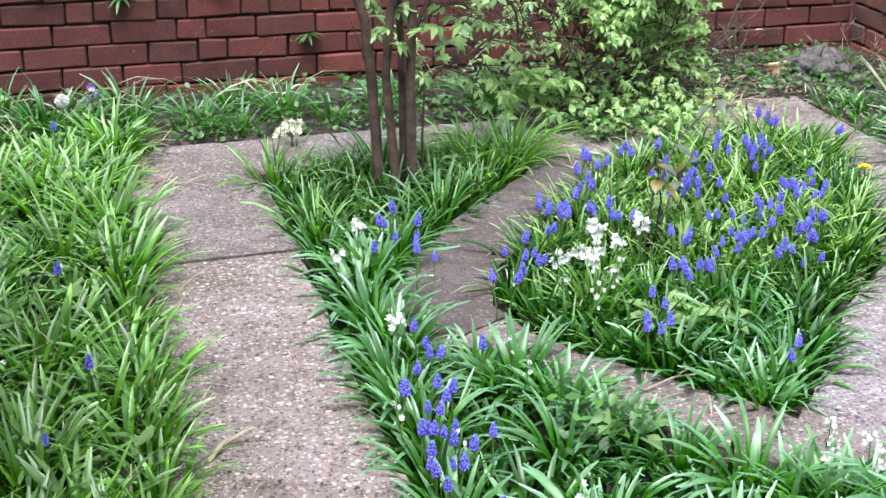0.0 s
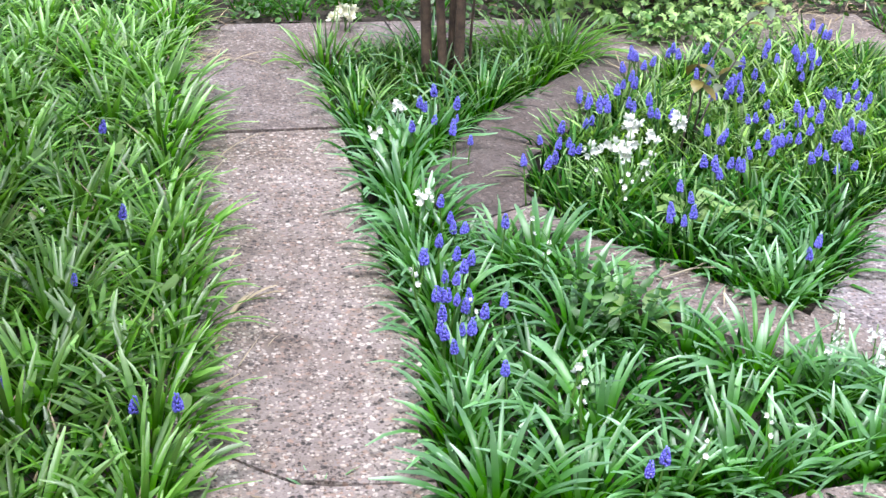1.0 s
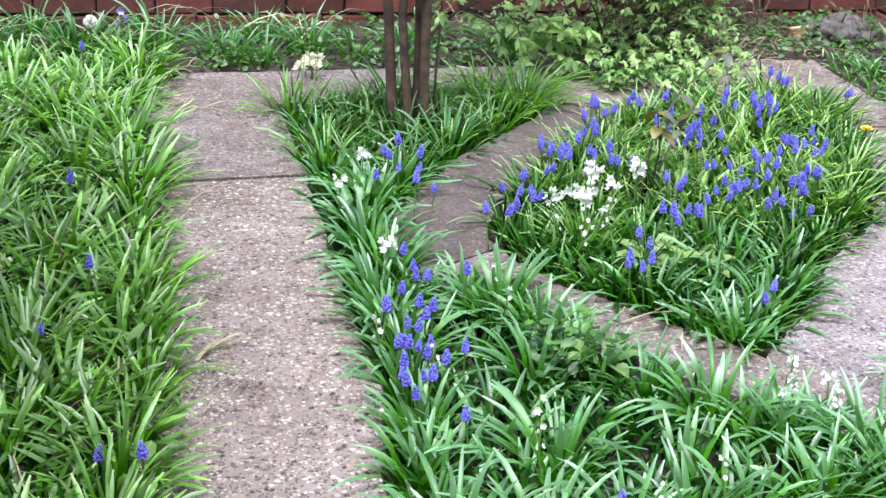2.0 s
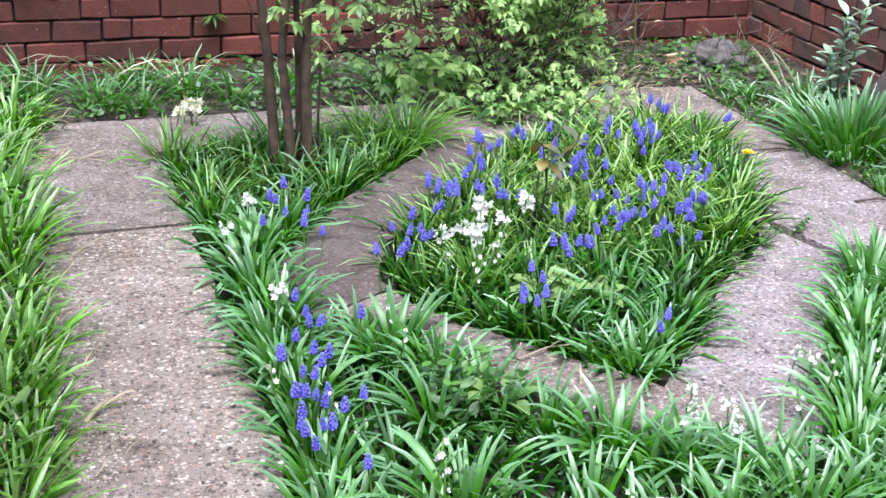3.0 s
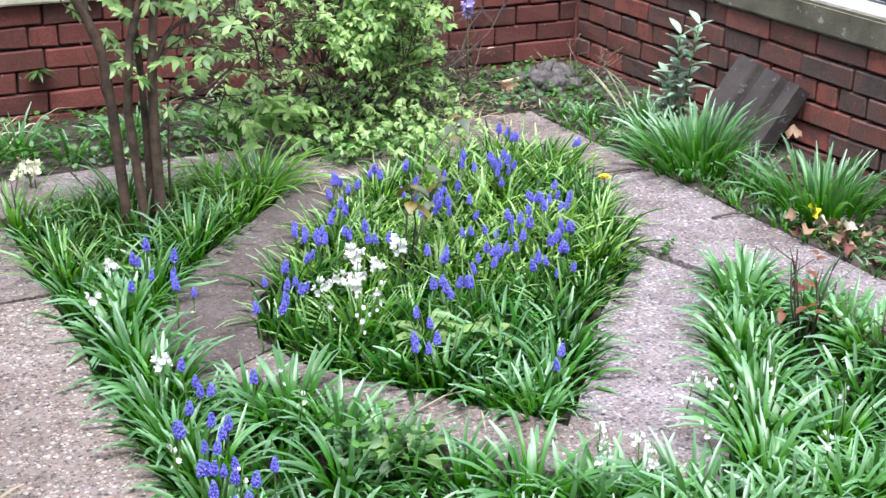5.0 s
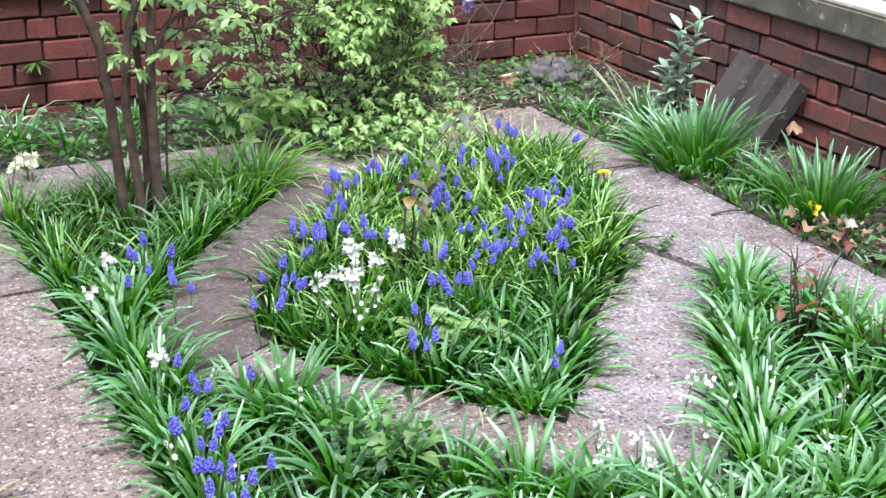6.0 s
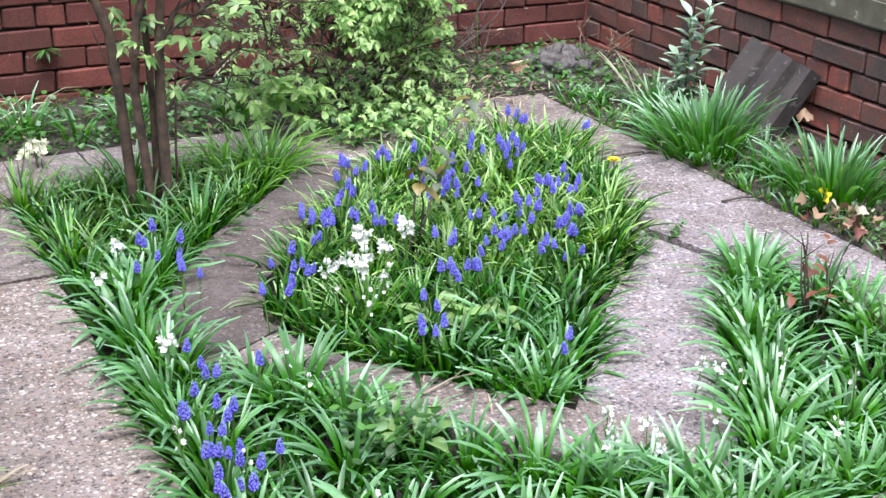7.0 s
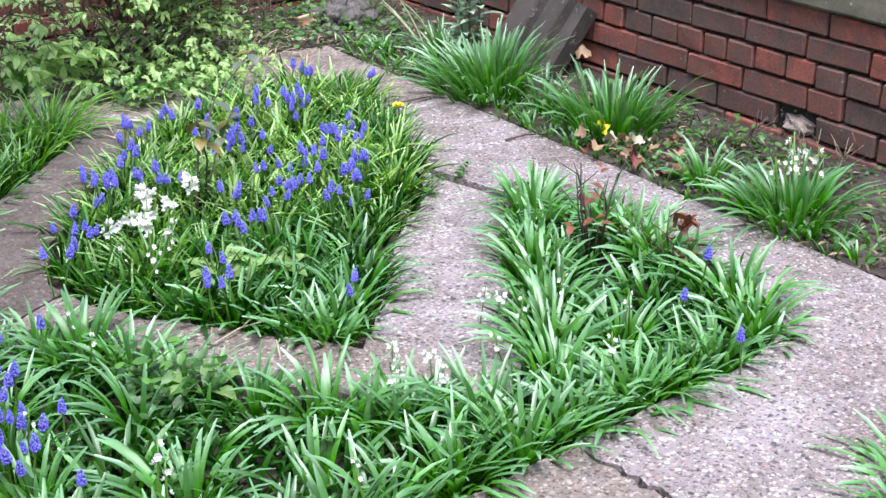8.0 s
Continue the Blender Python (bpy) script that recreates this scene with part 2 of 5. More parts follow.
# ---- builders ----
def mesh_object(name, verts, faces, material, parent=None, label="", smooth=True):
    me = bpy.data.meshes.new(name)
    me.from_pydata([tuple(v) for v in verts], [], faces)
    if smooth:
        me.polygons.foreach_set("use_smooth", [True] * len(me.polygons))
    me.materials.append(material)
    ob = new(name, me)
    ob.parent = parent
    if label:
        ob["label"] = label
    return ob


def part(name, bm, material, parent=None, label="", smooth=False):
    me = bpy.data.meshes.new(name)
    bm.to_mesh(me)
    bm.free()
    if smooth:
        me.polygons.foreach_set("use_smooth", [True] * len(me.polygons))
    me.materials.append(material)
    ob = new(name, me)
    ob.parent = parent
    if label:
        ob["label"] = label
    return ob


def box_bm(size, bevel=0.004, segments=1, jitter=0.0, seed=0):
    bm = bmesh.new()
    bmesh.ops.create_cube(bm, size=1, matrix=Matrix.Diagonal((*size, 1)))
    rnd = random.Random(seed)
    if jitter:
        for v in bm.verts:
            v.co += Vector([rnd.uniform(-jitter, jitter) for _ in range(3)])
    if bevel:
        bmesh.ops.bevel(bm, geom=bm.edges[:], offset=bevel, segments=segments, affect="EDGES")
    return bm


def moved(bm, m):
    bmesh.ops.transform(bm, matrix=m, verts=bm.verts[:])
    return bm


def inside(p, poly):
    x, y = p
    hit = False
    for (x0, y0), (x1, y1) in zip(poly, poly[1:] + poly[:1]):
        if (y0 > y) != (y1 > y) and x < x0 + (y - y0) * (x1 - x0) / (y1 - y0):
            hit = not hit
    return hit


def smooth_outline(poly, step=0.06, wobble=0.008, seed=1):
    """A closed outline resampled finely, with small irregularities."""
    rnd = random.Random(seed)
    out = []
    for a, b in zip(poly, poly[1:] + poly[:1]):
        n = max(1, round(math.dist(a, b) / step))
        for i in range(n):
            f = i / n
            out.append((a[0] + (b[0] - a[0]) * f + rnd.uniform(-wobble, wobble), a[1] + (b[1] - a[1]) * f + rnd.uniform(-wobble, wobble)))
    return out


# ---- plan of the garden ----
CENTRE_BED = [(-2.05, -2.21), (-1.71, -2.65), (-1.53, -2.45), (-1.34, -2.2), (-1.07, -1.95), (-0.93, -1.68), (-0.8, -1.38), (-0.75, -1.1), (-0.86, -0.95), (-1.2, -0.93), (-1.44, -1.1), (-1.65, -1.31), (-1.85, -1.53), (-2.04, -1.76), (-2.13, -1.97)]
FRONT_BED = [(-2.49, -0.92), (-2.2, -0.84), (-1.72, -0.86), (-1.66, -1.02), (-1.8, -1.17), (-2.06, -1.43), (-2.21, -1.64), (-2.37, -1.9), (-2.32, -2.12), (-2.17, -2.22), (-2.08, -2.38), (-2.02, -2.58), (-1.92, -2.7), (-1.82, -2.82), (-1.7, -2.95), (-1.55, -2.96), (-1.42, -2.81), (-1.29, -2.61), (-1.17, -2.4), (-0.99, -2.19), (-0.9, -2.05), (-0.83, -2.06), (-0.8, -2.4), (-0.8, -2.7), (-0.84, -2.93), (-0.93, -3.09), (-1.12, -3.15), (-1.45, -3.18), (-1.8, -3.22), (-2.59, -3.27), (-2.57, -2.95), (-2.52, -2.7), (-2.51, -2.2), (-2.49, -1.5)]
LEFT_BED = [(-3.03, -3.6), (-2.94, -2.9), (-2.875, -2.5), (-2.86, -0.95), (-2.78, -0.57), (-2.74, 0.0), (-4.4, 0.0), (-4.4, -3.6)]
BACK_BORDER = [(-2.74, -0.57), (-0.56, -0.62), (-0.56, 0.0), (-2.74, 0.0)]
SIDE_BORDER = [(-0.56, -3.6), (0.0, -3.6), (0.0, 0.0), (-0.56, 0.0)]
NEAR_BED = [(-1.33, -3.66), (-1.17, -3.58), (-0.92, -3.6), (-0.88, -3.9), (-1.32, -3.95)]
TREE_BED = [(-2.49, -0.92), (-2.2, -0.84), (-1.72, -0.86), (-1.66, -1.02), (-1.8, -1.17), (-2.06, -1.43), (-2.14, -1.54), (-2.49, -1.54)]
LOWER_BED = [(-2.49, -1.54), (-2.14, -1.54)] + FRONT_BED[6:-1]
HOLES = [smooth_outline(CENTRE_BED, seed=2), smooth_outline(FRONT_BED, seed=3), smooth_outline(NEAR_BED, seed=4)]
X0, X1, Y0, Y1 = -3.0, -0.56, -6.4, -0.58
SLABS = [
    [(X0, -0.93), (-2.2, -0.95), (-2.2, Y1), (-2.74, Y1)],
    [(-2.2, -0.95), (-1.1, -1.0), (-0.9, -1.35), (X1, -1.31), (X1, Y1), (-2.2, Y1)],
    [(X0, -1.52), (-2.4, -1.51), (-2.2, -0.95), (X0, -0.93)],
    [(X0, -2.94), (-2.94, -2.975), (-2.9, -2.99), (-2.86, -3.03), (-2.81, -3.07), (-2.75, -3.085), (-2.7, -3.1), (-2.4, -3.115), (-2.4, -1.51), (X0, -1.52)],
    [(-2.4, -2.2), (-2.05, -2.0), (-1.85, -1.5), (-1.1, -1.0), (-2.2, -0.95), (-2.4, -1.51)],
    [(-2.4, -2.2), (-2.05, -2.0), (-1.8, -2.2), (-1.56, -2.9), (-1.604, -3.27), (-1.59, -3.3), (-1.602, -3.325), (-1.587, -3.345), (-1.596, -3.375), (-1.58, -3.395), (-1.584, -3.42), (-2.4, -3.42)],
    [(-0.98, -1.86), (-0.9, -1.35), (-1.1, -1.0), (-1.85, -1.5), (-2.05, -2.0), (-1.8, -2.2), (-1.55, -2.9), (-1.6, -3.15), (-1.0, -3.05), (-0.95, -2.7), (-0.9, -2.2)],
    [(-0.98, -1.86), (-0.9, -2.2), (-0.95, -2.7), (-1.0, -3.05), (-1.6, -3.15), (-1.598, -3.27), (-1.583, -3.3), (-1.594, -3.325), (-1.58, -3.345), (-1.588, -3.375), (-1.573, -3.395), (-1.576, -3.42), (-1.54, Y0), (X1, Y0), (X1, -1.31), (-0.9, -1.35)],
    [(X0, Y0), (-1.55, Y0), (-1.58, -3.42), (-2.4, -3.42), (-2.4, -3.122), (-2.7, -3.107), (-2.745, -3.1), (-2.81, -3.083), (-2.865, -3.038), (-2.9, -3.0), (-2.94, -2.985), (X0, -2.95)],
]


def slab(poly, lift, seed):
    """A cast concrete slab with the planting beds left open and worn edges."""
    from_centre = Vector((sum(p[0] for p in poly) / len(poly), sum(p[1] for p in poly) / len(poly)))
    outline = smooth_outline([tuple(Vector(p) + (from_centre - Vector(p)).normalized() * 0.004) for p in poly], 0.07, 0.003, seed)
    pts, edges = [], []
    for ring in [outline] + HOLES:
        k = len(pts)
        pts += [Vector(p) for p in ring]
        edges += [(k + i, k + (i + 1) % len(ring)) for i in range(len(ring))]
    v, _, f, *_ = delaunay_2d_cdt(pts, edges, [], 0, 1e-5)
    keep = []
    for tri in f:
        c = sum((v[i] for i in tri), Vector((0, 0))) / 3
        if inside(c, outline) and not any(inside(c, h) for h in HOLES):
            keep.append(tri)
    bm = bmesh.new()
    vs = [bm.verts.new((p.x, p.y, lift)) for p in v]
    for tri in keep:
        bm.faces.new([vs[i] for i in tri])
    bmesh.ops.delete(bm, geom=[q for q in bm.verts if not q.link_faces], context="VERTS")
    rim = [e for e in bm.edges if e.is_boundary]
    ext = bmesh.ops.extrude_edge_only(bm, edges=rim)
    for g in ext["geom"]:
        if isinstance(g, bmesh.types.BMVert):
            g.co.z = -0.07
    bmesh.ops.recalc_face_normals(bm, faces=bm.faces[:])
    return bm


from mathutils.geometry import delaunay_2d_cdt

ground = mesh_object("ground", [(-60, -60, -0.05), (60, -60, -0.05), (60, 60, -0.05), (-60, 60, -0.05)], [(0, 1, 2, 3)], SOIL)
tagged(ground, "dark bare garden soil between the plants", "ground", kind="structure")
path = new("path")
tagged(path, "pinkish exposed-aggregate concrete path, cracked and worn", "path", kind="structure")
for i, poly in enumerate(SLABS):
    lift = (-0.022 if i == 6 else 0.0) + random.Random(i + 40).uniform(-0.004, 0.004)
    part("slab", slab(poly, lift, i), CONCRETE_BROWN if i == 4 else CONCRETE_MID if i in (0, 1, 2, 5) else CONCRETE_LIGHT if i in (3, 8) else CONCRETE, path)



def soil_sheet(name, x0, x1, y0, y1, label):
    """Loose earth heaped level with the path."""
    nx, ny = int((x1 - x0) / 0.03), int((y1 - y0) / 0.03)
    V, F = [], []
    for j in range(ny + 1):
        for i in range(nx + 1):
            x, y = x0 + (x1 - x0) * i / nx, y0 + (y1 - y0) * j / ny
            V.append((x, y, -0.003 + 0.007 * noise.noise(Vector((x * 9, y * 9, 0))) + 0.008 * noise.noise(Vector((x * 31, y * 31, 4)))))
    for j in range(ny):
        for i in range(nx):
            k = j * (nx + 1) + i
            F.append((k, k + 1, k + nx + 2, k + nx + 1))
    return tagged(mesh_object(name, V, F, SOIL), label, "soil", kind="structure")


soil_sheet("border_soil", -0.556, 0.02, -3.9, 0.02, "dark earth of the narrow border along the side wall")
soil_sheet("border_soil", -3.6, -0.558, -0.576, 0.02, "dark earth under the back wall")
soil_sheet("border_soil", -4.4, -2.998, -3.9, -0.58, "dark earth under the long grass beside the path")

# ---- walls ----
COURSE, FACE = 0.075, 0.1025
TOP = 0.405
BACK_TOP, BACK_RISE = 0.389, 0.0075  # top bed joint at the corner, and its rise along the wall


def brick_wall(wall, place, spans, material, rnd, skip=(), gap=0.0065):
    """Bricks, course by course, each with its own edges; place(s, z) gives the pose at s metres along."""
    meshes = {}
    for c, joints in enumerate(spans):
        for i, (a, b) in enumerate(zip(joints, joints[1:])):
            if (c, i) in skip:
                continue
            size = round((b - a) / 0.015) * 0.015
            if size not in meshes:
                meshes[size] = []
                for k in range(5):
                    me = bpy.data.meshes.new("brick")
                    bm = box_bm((size, FACE, COURSE - gap), 0.005, 1, 0.003, k + round(size * 1000))
                    bm.to_mesh(me)
                    bm.free()
                    me.materials.append(material)
                    meshes[size].append(me)
            ob = new("brick", rnd.choice(meshes[size]))
            ob.parent = wall
            ob.matrix_basis = place((a + b) / 2, TOP - COURSE * (c + 0.5)) @ pose(0, rnd.uniform(-0.003, 0.004), rnd.uniform(-0.0015, 0.0015), 0, rnd.uniform(-0.6, 0.6), rnd.uniform(-0.9, 0.9)) @ Matrix.Diagonal(((b - a - gap) / size, 1, 1, 1))


def course(known, end, step):
    """Joints along a course: the known ones, with the gaps and the far end filled by whole bricks."""
    out = [0.0]
    for j in list(known) + [end]:
        gap = j - out[-1]
        n = max(1, round(gap / step)) if gap > step * 1.45 else 1
        start = out[-1]
        out += [start + gap * (i + 1) / n for i in range(n)]
    return out


def wall_core(name, size, centre, label, material=None):
    ob = part(name, moved(box_bm(size, 0.0), Matrix.Translation(centre)), material or MORTAR)
    return tagged(ob, label, "wall", kind="structure")


rnd = random.Random(5)
wall_back = wall_core("wall_north", (4.6, 0.19, 0.72), (-2.32, 0.117, 0.03), "low red brick garden wall with dark open joints")
BACK_JOINTS = (
    (0.09, 0.18, 0.28, 0.48, 0.68, 2.12, 2.34, 2.61, 2.82, 3.03, 3.22, 3.43),
    (0.14, 0.22, 0.33, 0.43, 0.535, 2.07, 2.17, 2.28, 2.38, 2.56, 2.66, 2.87, 2.96, 3.17, 3.26, 3.36),
    (0.08, 0.28, 0.48, 0.68, 2.12, 2.33, 2.5, 2.6, 2.82, 3.01, 3.21),
    (0.18, 0.375, 0.58, 2.01, 2.43, 2.53, 2.7, 2.9, 3.11, 3.31),
    (0.285, 0.485, 0.63, 2.12, 2.33, 2.59, 2.99, 3.2, 3.41),
    (0.21, 0.32, 0.42, 0.62, 2.2, 2.43),
    (0.1, 0.3, 0.5, 2.1, 2.3),
    (0.2, 0.4, 0.6),
)
brick_wall(wall_back, lambda s, z: pose(-s, 0.0513, z - TOP + BACK_TOP + BACK_RISE * s, 0, math.degrees(BACK_RISE), 0), [course(k, 4.6, 0.207) for k in BACK_JOINTS], BRICK_RED, rnd)
wall_side = wall_core("wall_east", (0.19, 4.6, 0.72), (0.119, -2.2, 0.034), "low weathered brown and red brick garden wall", SIDE_MORTAR)
SIDE_JOINTS = (
    (0.13, 0.36, 0.59, 0.81, 0.93, 1.16, 1.39, 1.62, 1.85, 2.11, 2.34),
    (0.26, 0.48, 0.7, 0.93, 1.11, 1.33, 1.57, 1.81, 2.04, 2.27),
    (0.08, 0.19, 0.31, 0.41, 0.51, 0.62, 0.73, 0.85, 0.96, 1.07, 1.18, 1.3, 1.41, 1.51, 1.64, 1.76, 1.87, 1.97, 2.08, 2.2, 2.31, 2.42, 2.54),
    (0.22, 0.44, 0.67, 0.9, 1.13, 1.36, 1.58, 1.81, 2.04, 2.29, 2.42),
    (0.1, 0.33, 0.56, 0.79, 1.02, 1.26, 1.49, 1.72, 1.94, 2.18, 2.33),
    (0.2, 0.42, 0.64, 0.86, 1.08, 1.31, 1.54, 1.76, 1.98, 2.21),
    (0.12, 0.34, 0.57, 0.8, 1.02, 1.25, 1.48, 1.7, 1.92, 2.14),
    (0.22, 0.44),
)
brick_wall(wall_side, lambda s, z: pose(0.0513, -s, z - 0.011, 0, 0, 90), [course(k, 4.5, 0.226) for k in SIDE_JOINTS], BRICK_DARK, rnd, skip={(4, 10)}, gap=0.0085)
chunk = bmesh.new()
bmesh.ops.create_icosphere(chunk, subdivisions=3, radius=1)
for v in chunk.verts:
    d = v.co.normalized()
    v.co = Vector((d.x * 0.05, d.y * 0.07, d.z * 0.036)) * (1 + 0.3 * noise.noise(d * 2.1) + 0.15 * noise.noise(d * 6)) + Vector((0.05, -2.255, 0.045))
part("brick", chunk, rough_material("broken_brick", (0.26, 0.19, 0.17), (0.45, 0.36, 0.32), 30, 0.95, (0.4, 0.36, 0.32), 0.9), wall_side, "broken brick end left in a hole")
coping_n = new("coping")
tagged(coping_n, "cream painted stone coping with flaking grey patches", "wall coping", kind="structure")
for i, (a, b) in enumerate(((-4.6, -3.22), (-3.215, -1.92), (-1.915, -0.1))):
    part("coping_stone", moved(box_bm((b - a - 0.004, 0.27, 0.085), 0.008, 2, 0.002, i), pose((a + b) / 2, 0.112, BACK_TOP - BACK_RISE * (a + b) / 2 + 0.0445, 0, math.degrees(BACK_RISE), 0)), COPING_CREAM, coping_n)
# added thin layer: strong top light on the coping, put into a pale colour
LIT_TOP = rough_material("pale_stone_cap", (0.34, 0.33, 0.3), (0.62, 0.61, 0.58), 8, 0.85)
coping_e = new("coping")
tagged(coping_e, "grey lichened stone coping carrying the railing", "wall coping", kind="structure")
for i, (a, b) in enumerate(((-0.87, -0.02), (-2.02, -0.875), (-3.2, -2.025), (-4.5, -3.205))):
    part("coping_stone", moved(box_bm((0.27, b - a - 0.005, 0.094), 0.009, 2, 0.003, i + 9), Matrix.Translation((0.12, (a + b) / 2, TOP + 0.037))), COPING_GREY, coping_e)
part("cap", moved(box_bm((0.235, 4.4, 0.008), 0.003), Matrix.Translation((0.132, -2.25, TOP + 0.0875))), LIT_TOP, coping_e, "thin pale layer added for the brightly lit coping top")

railing = new("railing")
tagged(railing, "black painted iron railing standing on the stone coping", "railing")
part("bottom_rail", moved(box_bm((0.03, 4.3, 0.012), 0.002), Matrix.Translation((0.15, -2.2, 0.512))), BLACK_IRON, railing)
bar_me = None
for i in range(28):
    bm = box_bm((0.017, 0.017, 0.8), 0.003)
    if bar_me is None:
        first = part("bar", bm, BLACK_IRON, railing)
        bar_me = first.data
        ob = first
    else:
        bm.free()
        ob = new("bar", bar_me)
        ob.parent = railing
    ob.location = (0.15, -0.2 - 0.153 * i, 0.915)
for i in range(4):
    part("foot", moved(box_bm((0.02, 0.02, 0.04), 0.003), Matrix.Translation((0.15, -0.72 - 1.1 * i, 0.496))), BLACK_IRON, railing)


# ---- strap-leaved plants ----
def edge_distance(p, poly):
    best = 9.0
    q = Vector(p)
    for a, b in zip(poly, poly[1:] + poly[:1]):
        a, b = Vector(a), Vector(b)
        f = max(0, min(1, (q - a).dot(b - a) / (b - a).length_squared))
        best = min(best, (q - a.lerp(b, f)).length)
    return best


def add_leaf(V, F, base, az, length, lean, width, droop, rnd, segs=5):
    """One narrow strap leaf with a folded midrib, rising from base and arching over."""
    d = Vector((math.cos(az), math.sin(az), 0))
    side = Vector((-d.y, d.x, 0))
    p = Vector(base)
    k = len(V)
    twist = rnd.uniform(-0.5, 0.5)
    bend = rnd.uniform(-0.12, 0.12)
    for i in range(segs + 1):
        f = i / segs
        ang = min(lean + droop * f**1.5, 2.1)
        if i:
            p = p + (d * math.sin(ang) + Vector((0, 0, math.cos(ang))) + side * bend * f) * (length / segs)
            p.z = max(p.z, base[2] + (min(0.062, 0.38 * length) if f > 0.3 else 0.012))
        w = width * (0.6 + 0.4 * min(1, f * 2.5)) * (1, 1, 1, 0.98, 0.8, 0.25)[i]
        up = Vector((-d.x * math.cos(ang), -d.y * math.cos(ang), math.sin(ang)))
        s = (side * math.cos(twist * f) + up * math.sin(twist * f)) * w / 2
        V.append(p - s + up * w * 0.09)
        V.append(p - up * w * 0.07)
        V.append(p + s + up * w * 0.09)
    for i in range(segs):
        a = k + 3 * i
        F.append((a, a + 1, a + 4, a + 3))
        F.append((a + 1, a + 2, a + 5, a + 4))


def leaf_mesh(name, V, F, material, strap=False):
    me = bpy.data.meshes.new(name)
    me.from_pydata([tuple(v) for v in V], [], F)
    if strap:
        me.attributes.new("along", "FLOAT", "POINT").data.foreach_set("value", [(i % 18) // 3 / 5 for i in range(len(V))])
    me.polygons.foreach_set("use_smooth", [True] * len(me.polygons))
    me.materials.append(material)
    return me


def scatter(poly, gap, seed, inset=0.0, tries=9000):
    rnd = random.Random(seed)
    xs, ys = [p[0] for p in poly], [p[1] for p in poly]
    cells, out = {}, []
    for _ in range(tries):
        p = (rnd.uniform(min(xs), max(xs)), rnd.uniform(min(ys), max(ys)))
        if not inside(p, poly) or (inset and edge_distance(p, poly) < inset):
            continue
        c = (int(p[0] // gap), int(p[1] // gap))
        near = [q for i in (-1, 0, 1) for j in (-1, 0, 1) for q in cells.get((c[0] + i, c[1] + j), ())]
        if all(math.dist(p, q) > gap for q in near):
            cells.setdefault(c, []).append(p)
            out.append(p)
    return out


def leaf_carpet(name, poly, gap, per, length, width, seed, label, material, inset=0.0, spread=0.85, z=-0.05):
    """Many small fountains of leaves, upright in the middle and leaning out at the rim."""
    rnd = random.Random(seed)
    V, F = [], []
    for x, y in scatter(poly, gap, seed, inset):
        tall = rnd.uniform(0.6, 1.2)
        for _ in range(per):
            az, f = rnd.uniform(0, 6.3), math.sqrt(rnd.random())
            r = gap * 0.4 * f
            add_leaf(V, F, (x + r * math.cos(az), y + r * math.sin(az), z), az + rnd.uniform(-0.3, 0.3), tall * length * rnd.uniform(0.65, 1.12), 0.04 + spread * f * rnd.uniform(0.7, 1.1), width * rnd.uniform(0.7, 1.2), rnd.uniform(0.1, 0.9), rnd)
    ob = new(name, leaf_mesh(name, V, F, material, True))
    return tagged(ob, label, "foliage", kind="stuff")


def broad_weeds(name, poly, gap, size, seed, label, material, high=0.06, z=-0.01):
    """Low weeds with small rounded leaves on short stalks."""
    rnd = random.Random(seed)
    V, F = [], []
    for x, y in scatter(poly, gap, seed, 0.1 if seed == 23 else 0.06):
        for _ in range(rnd.randint(3, 6)):
            az, r = rnd.uniform(0, 6.3), size * rnd.uniform(0.5, 1.2)
            c = Vector((x + rnd.uniform(-gap, gap) * 0.7, y + rnd.uniform(-gap, gap) * 0.7, z + rnd.uniform(0.01, high)))
            tilt = Euler((rnd.uniform(-0.7, 0.7), rnd.uniform(-0.7, 0.7), az)).to_matrix()
            k = len(V)
            V.append(c + tilt @ Vector((0, 0, -0.15 * r)))
            for j in range(7):
                q = j / 7 * 2 * math.pi
                V.append(c + tilt @ Vector((r * math.cos(q) * (1.25 if j == 0 else 1), r * 0.75 * math.sin(q), rnd.uniform(-0.1, 0.15) * r)))
            F += [(k, k + 1 + j, k + 1 + (j + 1) % 7) for j in range(7)]
    ob = new(name, leaf_mesh(name, V, F, material))
    return tagged(ob, label, "foliage", kind="stuff")


DRY = leaf_material("dry_straw", (0.22, 0.17, 0.105), (0.42, 0.345, 0.235), 0.7, True, 0.15, (1.05, 1.05, 1.05))
BLUISH = leaf_material("glaucous_leaf", (0.2, 0.31, 0.22), (0.37, 0.49, 0.36), 0.4, True, 0.2, (1.05, 1.1, 0.95))
WEED = leaf_material("weed_green", (0.015, 0.055, 0.01), (0.062, 0.16, 0.03), 0.45, True, 0.25)
RUSSET = leaf_material("russet_leaf", (0.075, 0.022, 0.013), (0.19, 0.06, 0.03), 0.6, True, 0.2, (1.05, 1.05, 1.05))
YELLOW = leaf_material("yellow_petals", (0.75, 0.55, 0.02), (0.85, 0.7, 0.05), 0.5, True, 0.2)
CREAM = leaf_material("cream_petals", (0.8, 0.79, 0.58), (0.89, 0.88, 0.72), 0.5, True, 0.25, (1.05, 1.05, 1.05))
PURPLE = leaf_material("lilac_petals", (0.3, 0.24, 0.6), (0.5, 0.42, 0.8), 0.5, True, 0.25, (1.05, 1.05, 1.05))
DARK_STEM = rough_material("dark_woody_stem", (0.03, 0.02, 0.017), (0.08, 0.05, 0.04), 40, 0.7)
TILE = rough_material("dark_concrete_tile", (0.026, 0.021, 0.02), (0.062, 0.048, 0.044), 12, 0.95, (0.15, 0.13, 0.12), 0.5)
